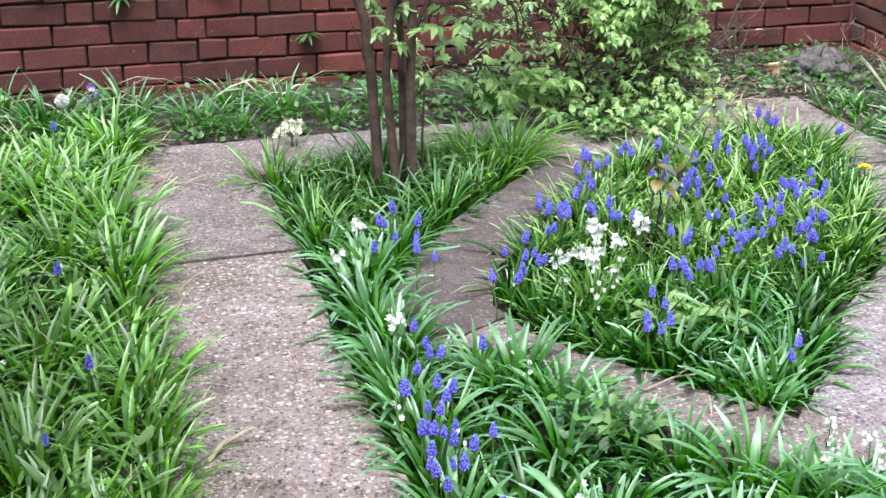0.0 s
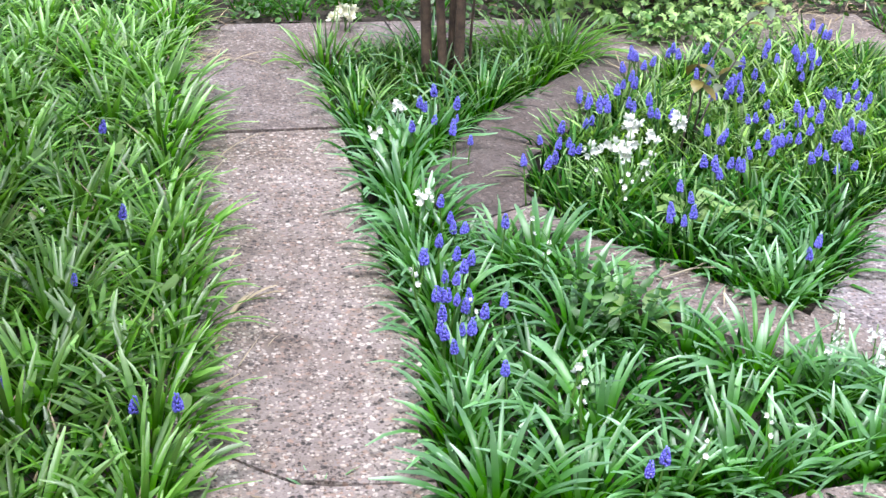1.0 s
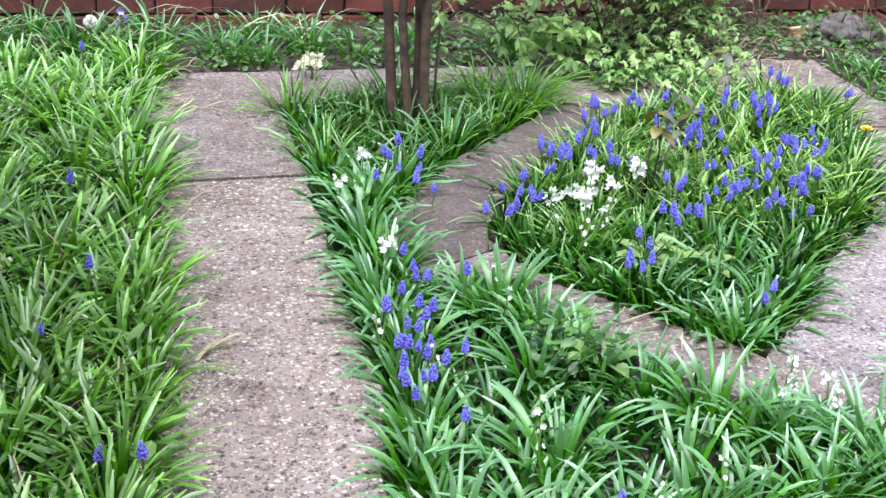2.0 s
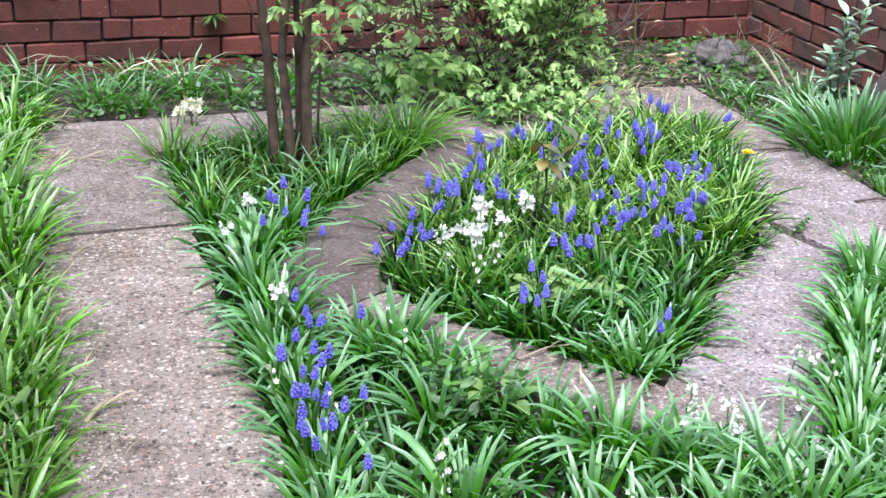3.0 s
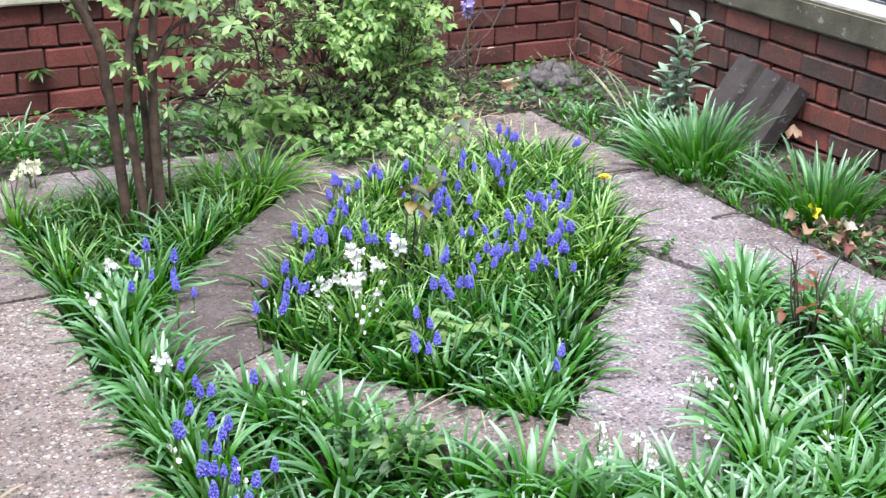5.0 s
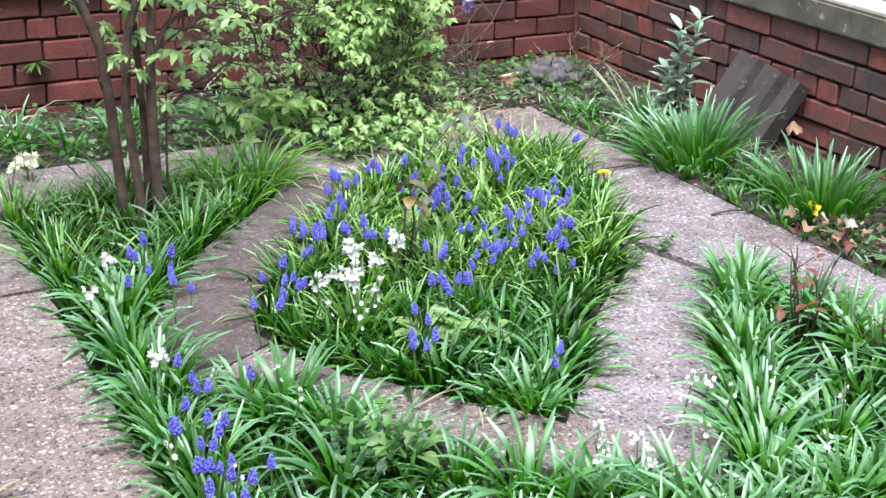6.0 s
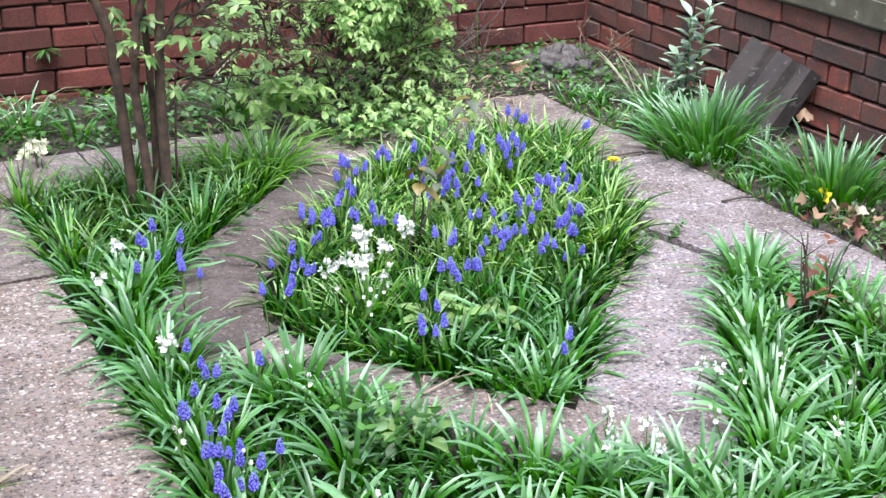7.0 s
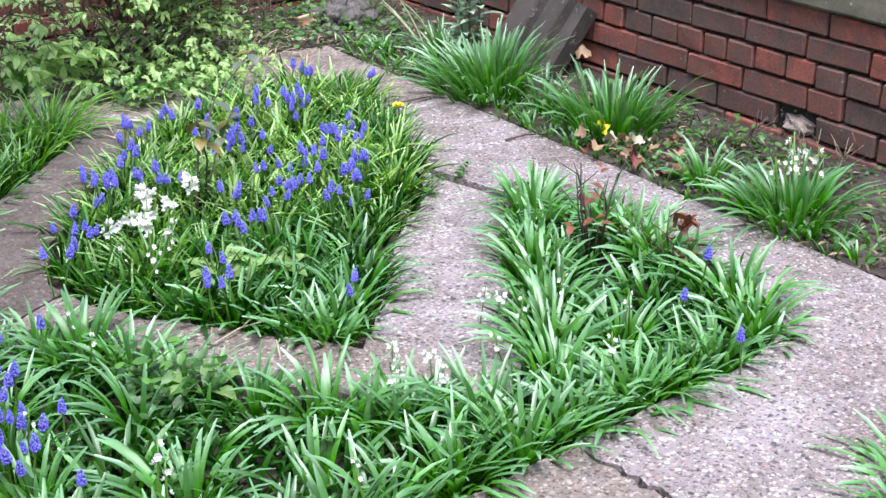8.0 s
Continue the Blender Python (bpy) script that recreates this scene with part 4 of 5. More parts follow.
for x, y in ((-0.45, -2.62), (-0.42, -2.6), (-0.4, -2.63), (-0.38, -2.66), (-0.43, -2.66), (-0.4, -2.58), (-0.36, -2.63)):
    plant_flower("white_bluebell", rnd.choice(BUDS), x, y, rnd, "white bell flower over a leafy clump by the wall", "flower", "white bells by the wall", z=-0.03, scale=(1.3, 1.5))
LILAC = bell_flower_meshes(340, 0.28, 11, 0.017, PURPLE)
plant_flower("bluebell", LILAC, -0.56, -0.12, rnd, "tall lilac bluebell in front of the brick wall", "flower", "", z=-0.04, scale=(1.05, 1.05), tilt=3)


plant_flower("bluebell", bell_flower_meshes(341, 0.15, 4, 0.014, PURPLE), -2.92, -0.42, rnd, "small lilac bluebell beside the grass", "flower", "", z=-0.03, scale=(1.0, 1.0), tilt=8)


def dandelion(x, y, h, clock):
    top = new("dandelion_clock" if clock else "dandelion")
    top.location = (x, y, -0.04)
    r = random.Random(round(h * 1000))
    part("stem", tube(bmesh.new(), [(0, 0, 0), (0.008, 0, h * 0.5), (0.004, 0.004, h)], 0.003, 0.0022, 6), STEM, top, smooth=True)
    bm = bmesh.new()
    if clock:
        for _ in range(170):
            d = Vector((r.gauss(0, 1), r.gauss(0, 1), r.gauss(0, 1))).normalized()
            a = d.orthogonal().normalized() * 0.0035
            b = d.cross(a)
            c = Vector((0.004, 0.004, h)) + d * 0.018
            vs = [bm.verts.new(c + a + d * 0.003), bm.verts.new(c - a * 0.5 + b * 0.8 + d * 0.003), bm.verts.new(c - a * 0.5 - b * 0.8 + d * 0.003), bm.verts.new(c - d * 0.016)]
            for f in ((0, 1, 3), (1, 2, 3), (2, 0, 3)):
                bm.faces.new([vs[i] for i in f])
        part("seed_head", bm, WHITE, top)
        return tagged(top, "round white dandelion seed head above the grass", "flower")
    for ring in range(4):
        for k in range(18):
            a = 2 * math.pi * k / 18 + ring * 0.17
            d = Vector((math.cos(a), math.sin(a), 0.25 + 0.35 * ring))
            s = Vector((-math.sin(a), math.cos(a), 0)) * 0.0022
            c = Vector((0.004, 0.004, h))
            L = 0.019 - 0.003 * ring
            vs = [bm.verts.new(c - s), bm.verts.new(c + s), bm.verts.new(c + d.normalized() * L + s), bm.verts.new(c + d.normalized() * L - s)]
            bm.faces.new(vs)
    part("petals", bm, YELLOW, top)
    return tagged(top, "yellow dandelion flower at the edge of the bed", "flower")


dandelion(-0.915, -1.58, 0.135, False)
dandelion(-3.02, -0.7, 0.24, True)


# ---- tree and shrub ----
def add_palmate(V, F, centre, normal, az, size, rnd, leaflets=5):
    """A hand-shaped leaf of pointed, folded leaflets that droop like an umbrella."""
    q = Vector(normal).to_track_quat("Z", "Y").to_matrix() @ Matrix.Rotation(az, 3, "Z")
    drop = rnd.uniform(0.35, 1.0)
    for j in range(leaflets):
        off = j - (leaflets - 1) / 2
        a = off * (4.4 / leaflets) + rnd.uniform(-0.12, 0.12)
        L = size * (1.08 - 0.13 * abs(off)) * rnd.uniform(0.88, 1.1)
        w = L * rnd.uniform(0.2, 0.26)
        k = len(V)
        turn = q @ Matrix.Rotation(a, 3, "Z")
        for px, py, pz in ((0, 0, 0), (0.3, 0.62, 0.05), (0.66, 1.0, -0.1), (1.0, 0, -0.62), (0.66, -1.0, -0.1), (0.3, -0.62, 0.05), (0.3, 0, -0.02), (0.66, 0, -0.22)):
            V.append(Vector(centre) + turn @ Vector((px * L, py * w, pz * L * drop)))
        F += [(k, k + 1, k + 6), (k + 1, k + 2, k + 7, k + 6), (k + 2, k + 3, k + 7), (k, k + 6, k + 5), (k + 6, k + 7, k + 4, k + 5), (k + 7, k + 3, k + 4)]


def grow(bm, start, direction, length, r, depth, rnd, tips, lift=0.2):
    """A crooked branch with side twigs; collects the ends of the twigs."""
    pts = [Vector(start)]
    d = Vector(direction).normalized()
    n = 5
    for i in range(n):
        d = (d + Vector((rnd.uniform(-0.28, 0.28), rnd.uniform(-0.28, 0.28), rnd.uniform(-0.22, 0.22) + lift * 0.15))).normalized()
        pts.append(pts[-1] + d * length / n)
    tube(bm, pts, r, r * 0.5, 5)
    for i, p in enumerate(pts[1:], 1):
        tips.append((p, d.copy(), depth))
        if depth and i >= 2:
            for _ in range(rnd.randint(1, 2)):
                side = (d + Vector((rnd.uniform(-1, 1), rnd.uniform(-1, 1), rnd.uniform(-0.6, 0.8))) * 0.9).normalized()
                grow(bm, p, side, length * rnd.uniform(0.35, 0.55), r * 0.5, depth - 1, rnd, tips, lift)


def young_tree():
    rnd = random.Random(61)
    top = new("tree")
    o = Vector((-2.14, -1.15, -0.05))
    top.location = o
    stems = (
        ([(-2.17, -1.1, -0.06), (-2.175, -1.1, 0.04), (-2.194, -1.1, 0.325), (-2.211, -1.1, 0.482), (-2.245, -1.1, 0.58), (-2.296, -1.1, 0.678), (-2.36, -1.09, 0.86), (-2.4, -1.08, 1.1)], 0.0175, 0.009),
        ([(-2.243, -1.1, 0.572), (-2.245, -1.09, 0.62), (-2.235, -1.09, 0.671), (-2.21, -1.08, 0.8), (-2.2, -1.06, 1.05)], 0.0105, 0.006),
        ([(-2.13, -1.14, -0.06), (-2.134, -1.14, 0.011), (-2.163, -1.14, 0.331), (-2.147, -1.14, 0.518), (-2.118, -1.14, 0.603), (-2.098, -1.14, 0.669), (-2.06, -1.12, 1.05)], 0.0155, 0.008),
        ([(-2.09, -1.16, -0.06), (-2.094, -1.16, 0.028), (-2.099, -1.16, 0.328), (-2.093, -1.16, 0.491), (-2.074, -1.16, 0.671), (-2.04, -1.13, 1.1)], 0.0175, 0.01),
        ([(-2.11, -1.12, -0.06), (-2.108, -1.115, 0.1), (-2.108, -1.11, 0.277), (-2.112, -1.1, 0.465), (-2.117, -1.09, 0.571), (-2.131, -1.08, 0.661), (-2.16, -1.04, 0.9)], 0.012, 0.007),
        ([(-2.055, -1.13, -0.06), (-2.053, -1.12, 0.145), (-2.041, -1.11, 0.354)], 0.005, 0.003),
    )
    for pts, r0, r1 in stems:
        part("trunk", tube(bmesh.new(), [Vector(p) - o for p in pts], r0 * 0.98, r1 * 0.98, 9), BARK, top, smooth=True)
    limbs = (
        ([(-2.085, -1.155, 0.46), (-2.033, -1.1, 0.522), (-1.964, -1.05, 0.546), (-1.874, -1.0, 0.543), (-1.764, -0.95, 0.509), (-1.705, -0.9, 0.429), (-1.676, -0.85, 0.356), (-1.589, -0.8, 0.318)], 0.0068),
        ([(-2.1, -1.16, 0.26), (-1.961, -1.0, 0.304), (-1.867, -0.95, 0.323), (-1.787, -0.9, 0.353), (-1.728, -0.85, 0.401), (-1.641, -0.8, 0.411)], 0.0055),
        ([(-1.961, -1.0, 0.304), (-1.8, -0.875, 0.268), (-1.683, -0.8, 0.24)], 0.0035),
        ([(-1.764, -0.95, 0.509), (-1.621, -0.8, 0.454), (-1.502, -0.733, 0.364), (-1.436, -0.667, 0.287), (-1.327, -0.6, 0.202)], 0.0045),
        ([(-2.095, -1.16, 0.46), (-2.032, -1.1, 0.48), (-1.942, -1.025, 0.495), (-1.848, -0.95, 0.536), (-1.751, -0.875, 0.579), (-1.668, -0.8, 0.643)], 0.0048),
        ([(-1.942, -1.025, 0.495), (-1.888, -0.96, 0.476), (-1.753, -0.87, 0.495), (-1.613, -0.78, 0.448), (-1.427, -0.69, 0.42), (-1.23, -0.6, 0.358)], 0.004),
        ([(-2.192, -1.1, 0.3), (-2.234, -1.09, 0.444), (-2.265, -1.09, 0.524)], 0.0028),
        ([(-2.118, -1.14, 0.603), (-2.02, -1.05, 0.66), (-1.9, -0.95, 0.7), (-1.78, -0.85, 0.78)], 0.005),
        ([(-2.25, -1.1, 0.59), (-2.3, -1.12, 0.62), (-2.34, -1.1, 0.68)], 0.0035),
    )
    V, F = [], []
    tips = []
    for pts, r in limbs:
        wood = tube(bmesh.new(), [Vector(p) - o for p in pts], r, r * 0.45, 6)
        for p in pts[1:]:
            if p[0] > -2.2:
                for _ in range(2):
                    way = (rnd.uniform(-0.2, 1.0), rnd.uniform(-0.5, 0.7), rnd.uniform(-0.7, 0.6))
                    grow(wood, Vector(p) - o, way, rnd.uniform(0.08, 0.2), 0.0026, 1, rnd, tips, 0.0)
        part("branch", wood, BARK, top, smooth=True)
    for x, y, z in ((-2.2, -1.08, 0.85), (-2.36, -1.09, 0.86), (-2.08, -1.12, 0.85), (-2.05, -1.13, 0.95), (-2.16, -1.04, 0.9)):
        for _ in range(3):
            wood = bmesh.new()
            grow(wood, Vector((x, y, z)) - o, (rnd.uniform(-0.9, 1.0), rnd.uniform(-0.9, 0.9), rnd.uniform(0.0, 0.8)), rnd.uniform(0.14, 0.26), 0.0042, 1, rnd, tips)
            part("branch", wood, BARK, top, smooth=True)

    def leaf(c, size):
        add_palmate(V, F, c, (rnd.uniform(-0.4, 0.4), -0.45 + rnd.uniform(-0.4, 0.4), 1), rnd.uniform(0, 6.3), size, rnd, rnd.choice((5, 5, 7)))

    for p, d, depth in tips:
        if rnd.random() < (0.03 if p.z < 0.62 else 0.12 if p.x > 0.15 else 0.35):
            leaf(p + Vector((rnd.uniform(-0.02, 0.02), rnd.uniform(-0.02, 0.02), -0.01)), rnd.uniform(0.028, 0.042))
    sprays = ((-2.243, 0.614), (-2.189, 0.625), (-2.146, 0.591), (-2.189, 0.518), (-2.176, 0.486), (-2.157, 0.429), (-2.099, 0.483), (-2.072, 0.452), (-2.125, 0.441), (-1.956, 0.456), (-1.95, 0.415), (-1.993, 0.379), (-2.069, 0.327), (-1.923, 0.298), (-1.871, 0.527), (-1.855, 0.513), (-1.957, 0.59), (-2.028, 0.335), (-2.07, 0.63), (-2.012, 0.464), (-1.786, 0.575), (-2.112, 0.511))
    for x, z in sprays:
        for _ in range(rnd.choice((1, 2, 2))):
            leaf(Vector((x + rnd.uniform(-0.022, 0.022), -1.1 + rnd.uniform(-0.1, 0.05), z + rnd.uniform(-0.015, 0.02))) - o, rnd.uniform(0.032, 0.048))
    crown = new("crown", leaf_mesh("crown", V, F, TREE_LEAF))
    crown.parent = top
    return tagged(top, "young multi-stemmed tree with brown bark and fresh green leaves", "tree")


def wall_shrub():
    rnd = random.Random(72)
    top = new("shrub")
    o = Vector((-1.3, -0.4, -0.05))
    top.location = o
    tips = []
    for k in range(20):
        wood = bmesh.new()
        way = Vector((rnd.uniform(-0.6, 0.9), rnd.uniform(-0.6, 0.35), rnd.uniform(0.35, 1.1)))
        grow(wood, (rnd.uniform(-0.12, 0.12), rnd.uniform(-0.08, 0.08), 0), way, rnd.uniform(0.4, 0.6), 0.006, 2, rnd, tips, 0.05)
        part("branch", wood, DARK_STEM, top, smooth=True)
    V, F = [], []
    twigs = bmesh.new()

    def leaf(c, size, n=5):
        add_palmate(V, F, c - o, (rnd.uniform(-0.5, 0.5), -0.45 + rnd.uniform(-0.5, 0.5), 1), rnd.uniform(0, 6.3), size, rnd, n)

    def spray(c, count, size):
        """An arching twig with leaves hanging along it."""
        way = Vector((rnd.uniform(-0.5, 1.0), rnd.uniform(-0.9, 0.2), rnd.uniform(-0.1, 0.5))).normalized()
        pts = [c, c + way * 0.06, c + way * 0.11 - Vector((0, 0, 0.015)), c + way * 0.15 - Vector((0, 0, 0.045))]
        tube(twigs, [p - o for p in pts], 0.0022, 0.001, 4)
        for i in range(count):
            f = 3 * i / max(1, count - 1)
            k = min(2, int(f))
            p = pts[k].lerp(pts[k + 1], f - k)
            leaf(p + Vector((rnd.uniform(-0.025, 0.025), rnd.uniform(-0.025, 0.025), rnd.uniform(-0.025, 0.01))), size * rnd.uniform(0.75, 1.2), rnd.choice((3, 5, 5)))

    masses = (((-1.18, -0.52, 0.43), (0.26, 0.25, 0.2), 150, 6, 0.032), ((-1.2, -0.45, 0.68), (0.24, 0.14, 0.1), 22, 5, 0.032), ((-1.0, -0.5, 0.22), (0.14, 0.24, 0.15), 50, 6, 0.028), ((-1.3, -0.6, 0.12), (0.26, 0.25, 0.1), 26, 4, 0.022), ((-1.5, -0.6, 0.52), (0.18, 0.2, 0.2), 8, 3, 0.032))
    for mid, size, count, leaves, r in masses:
        made = 0
        while made < count:
            u = Vector((rnd.uniform(-1, 1), rnd.uniform(-1, 1), rnd.uniform(-1, 1)))
            c = Vector(mid) + Vector((u.x * size[0], u.y * size[1], u.z * size[2]))
            if u.length > 1 or u.y > 0.35 or c.y > -0.12 or c.z < 0.02 or c.x > -1.03 + 0.45 * (c.y + 0.55):
                continue
            made += 1
            if noise.noise(c * 6.0) > -0.2:
                spray(c, leaves, r)
    for p, d, depth in tips:
        w = p + o
        if w.y < -0.05 and w.z > 0.0 and w.x < -0.85 and rnd.random() < 0.05:
            leaf(w, rnd.uniform(0.024, 0.038))
    for _ in range(260):
        y = rnd.uniform(-0.95, -0.45)
        leaf(Vector((rnd.uniform(-1.45, -0.9), y, rnd.uniform(0.01, 0.1 + 0.3 * max(0, y + 0.8)))), rnd.uniform(0.016, 0.03))
    for _ in range(30):
        leaf(Vector((rnd.gauss(-1.56, 0.075), rnd.uniform(-0.75, -0.58), rnd.gauss(0.1, 0.05))), rnd.uniform(0.045, 0.065), 5)
    tagged(part("fine_twigwork", twigs, DARK_STEM, top, smooth=True), kind="stuff")
    crown = new("crown", leaf_mesh("crown", V, F, SHRUB_LEAF))
    crown.parent = top
    return tagged(top, "spreading twiggy shrub in fresh green leaf before the wall", "shrub")


young_tree()
wall_shrub()


# ---- things along the side wall ----
def roof_tile():
    """A grooved concrete roof tile leaning on the wall."""
    bm = bmesh.new()
    n, w, h, t = 48, 0.305, 0.3, 0.026
    prof = []
    for i in range(n + 1):
        u = i / n
        z = 0.034 * (1 - math.exp(-(((u - 0.36) / 0.06) ** 4)) - math.exp(-(((u - 0.76) / 0.06) ** 4)))
        prof.append(((u - 0.5) * w, z))
    rows = []
    for v in (0.0, 0.5, 1.0):
        rows.append(([bm.verts.new((x, (v - 0.5) * h, z + t)) for x, z in prof], [bm.verts.new((x, (v - 0.5) * h, 0)) for x, z in prof]))
    for (ua, la), (ub, lb) in zip(rows, rows[1:]):
        for i in range(n):
            bm.faces.new((ua[i], ua[i + 1], ub[i + 1], ub[i]))
            bm.faces.new((la[i], lb[i], lb[i + 1], la[i + 1]))
        bm.faces.new((ua[0], ub[0], lb[0], la[0]))
        bm.faces.new((ua[n], la[n], lb[n], ub[n]))
    for (u, l), flip in ((rows[0], 1), (rows[-1], 0)):
        for i in range(n):
            bm.faces.new((u[i], l[i], l[i + 1], u[i + 1]) if flip else (u[i], u[i + 1], l[i + 1], l[i]))
    bmesh.ops.recalc_face_normals(bm, faces=bm.faces[:])
    ob = part("roof_tile", bm, TILE, None)
    across = Vector((0.0, -0.304, -0.041)).normalized()
    up = Vector((0.13, 0.04, 0.209))
    up = (up - across * up.dot(across)).normalized()
    out = across.cross(up)
    m = Matrix((across, up, out)).transposed().to_4x4()
    m.translation = Vector((-0.035, -1.25, 0.234)) - up * h / 2 - out * 0.03
    ob.matrix_basis = m
    return tagged(ob, "dark grooved concrete roof tile leaning on the brick wall", "roof tile")


roof_tile()


def rubble(x, y, z, size, seed, label):
    bm = bmesh.new()
    bmesh.ops.create_icosphere(bm, subdivisions=4, radius=1)
    for v in bm.verts:
        d = v.co.normalized()
        k = 1 + 0.3 * noise.noise(d * 1.7 + Vector((seed, 0, 0))) + 0.22 * noise.noise(d * 5 + Vector((0, seed, 0))) + 0.16 * noise.noise(d * 11) + 0.09 * noise.noise(d * 24)
        v.co = Vector((d.x * size[0], d.y * size[1], d.z * size[2])) * k
    ob = part("stone", bm, RUBBLE, None, smooth=True)
    ob.location = (x, y, z)
    return tagged(ob, label, "stone")


rubble(-0.33, -0.33, 0.0, (0.13, 0.11, 0.08), 3, "rough grey lump of rubble in the corner of the walls")
rubble(-0.2, -0.42, -0.03, (0.06, 0.05, 0.04), 8, "small grey stone beside the rubble")


def pot_shard(x, y, z, r, rz):
    bm = bmesh.new()
    outer, inner = [], []
    for j in range(5):
        for i in range(9):
            a = -0.8 + 1.6 * i / 8
            zz = (j / 4 - 0.5) * r * (1.2 + 0.25 * math.sin(i * 1.7))
            outer.append(bm.verts.new((r * math.cos(a), r * math.sin(a), zz)))
            inner.append(bm.verts.new(((r - 0.008) * math.cos(a), (r - 0.008) * math.sin(a), zz)))
    for j in range(4):
        for i in range(8):
            k = j * 9 + i
            bm.faces.new((outer[k], outer[k + 1], outer[k + 10], outer[k + 9]))
            bm.faces.new((inner[k], inner[k + 9], inner[k + 10], inner[k + 1]))
    for i in range(8):
        bm.faces.new((outer[i], inner[i], inner[i + 1], outer[i + 1]))
        bm.faces.new((outer[36 + i], outer[37 + i], inner[37 + i], inner[36 + i]))
    for j in range(4):
        k = j * 9
        bm.faces.new((outer[k], outer[k + 9], inner[k + 9], inner[k]))
        bm.faces.new((outer[k + 8], inner[k + 8], inner[k + 17], outer[k + 17]))
    ob = part("pot_shard", bm, TERRACOTTA, None, smooth=True)
    ob.matrix_basis = pose(x, y, z, 78, 12, rz)
    return tagged(ob, "broken piece of pale terracotta pot lying on weeds", "pot shard")


pot_shard(-0.5, -0.34, 0.01, 0.055, 60)


def blade_leaf(V, F, base, d, length, width, droop, rnd):
    """A lance-shaped leaf with a midrib fold."""
    d = Vector(d).normalized()
    side = d.cross(Vector((0, 0, 1))).normalized()
    p, k, n = Vector(base), len(V), 5
    for i in range(n + 1):
        f = i / n
        if i:
            d = (d + Vector((0, 0, -droop / n))).normalized()
            p = p + d * length / n
        w = width * math.sin(math.pi * min(0.97, 0.08 + 0.9 * f)) / 2
        up = side.cross(d)
        V += [p - side * w + up * w * 0.3, p.copy(), p + side * w + up * w * 0.3]
    for i in range(n):
        a = k + 3 * i
        F += [(a, a + 1, a + 4, a + 3), (a + 1, a + 2, a + 5, a + 4)]


def sapling():
    rnd = random.Random(81)
    top = new("sapling")
    top.location = (-0.24, -1.0, -0.045)
    for (dx, dy, h) in ((0.0, 0.0, 0.38), (0.035, -0.05, 0.42), (-0.03, 0.02, 0.24)):
        pts = [(dx * 0.3, dy * 0.3, 0), (dx * 0.6, dy * 0.6, h * 0.5), (dx, dy, h)]
        part("stem", tube(bmesh.new(), pts, 0.004, 0.0022, 6), STEM, top, smooth=True)
        for k in range(20):
            f = 0.25 + 0.75 * k / 19
            a = 2.4 * k
            V, F = [], []
            blade_leaf(V, F, (dx * f, dy * f, h * f), (math.cos(a), math.sin(a), 0.25 + 0.7 * f), rnd.uniform(0.075, 0.1) * (1.15 - 0.4 * f), 0.031, 0.9 - 0.5 * f, rnd)
            ob = new("leaf", leaf_mesh("leaf", V, F, BLUISH))
            ob.parent = top
    return tagged(top, "upright sapling with grey-green lance leaves by the wall", "plant")


sapling()


def twig_plant(x, y, stems, height, spread, leaves, seed, leaf_mat, label, size=0.03, name="rose_bush", stem_mat=None):
    """Thin woody stems with a few leaves."""
    rnd = random.Random(seed)
    top = new(name)
    top.location = (x, y, -0.045)
    for k in range(stems):
        a = rnd.uniform(0, 6.3)
        h = height * rnd.uniform(0.6, 1.1)
        end = Vector((spread * math.cos(a), spread * math.sin(a), h))
        mid = end * 0.5 + Vector((rnd.uniform(-0.02, 0.02), rnd.uniform(-0.02, 0.02), 0.02))
        bm = tube(bmesh.new(), [(end.x * 0.15, end.y * 0.15, 0), mid, end], 0.0032 if leaves > 5 else 0.0018, 0.0016 if leaves > 5 else 0.0008, 5)
        for _ in range(2):
            q = mid.lerp(end, rnd.uniform(0.1, 0.9))
            tube(bm, [q, q + Vector((rnd.uniform(-0.05, 0.05), rnd.uniform(-0.05, 0.05), rnd.uniform(0.02, 0.06)))], 0.0016, 0.0009, 4)
        part("stem", bm, stem_mat or DARK_STEM, top, smooth=True)
    for k in range(leaves):
        a = rnd.uniform(0, 6.3)
        r = spread * rnd.uniform(0.3, 1.3)
        V, F = [], []
        blade_leaf(V, F, (r * math.cos(a), r * math.sin(a), height * rnd.uniform(0.3, 1.0)), (rnd.uniform(-1, 1), rnd.uniform(-1, 1), rnd.uniform(-0.1, 0.4)), size * rnd.uniform(0.8, 1.3), size * 0.62, 0.8, rnd)
        ob = new("leaf", leaf_mesh("leaf", V, F, leaf_mat))
        ob.parent = top
    return tagged(top, label, "plant")


DEAD_STEM = rough_material("dead_stalk", (0.08, 0.06, 0.042), (0.24, 0.185, 0.13), 40, 0.9)
DULL_ROSE = leaf_material("dull_rose_leaf", (0.05, 0.065, 0.04), (0.1, 0.12, 0.08), 0.55, True, 0.15, (1.1, 1.1, 0.9))
BRONZE = leaf_material("bronze_leaf", (0.09, 0.08, 0.02), (0.19, 0.15, 0.035), 0.45, True, 0.15, (1.1, 1.1, 0.9))
twig_plant(-1.0, -2.55, 6, 0.26, 0.05, 12, 91, RUSSET, "bare dark rose stems with a few russet leaves")


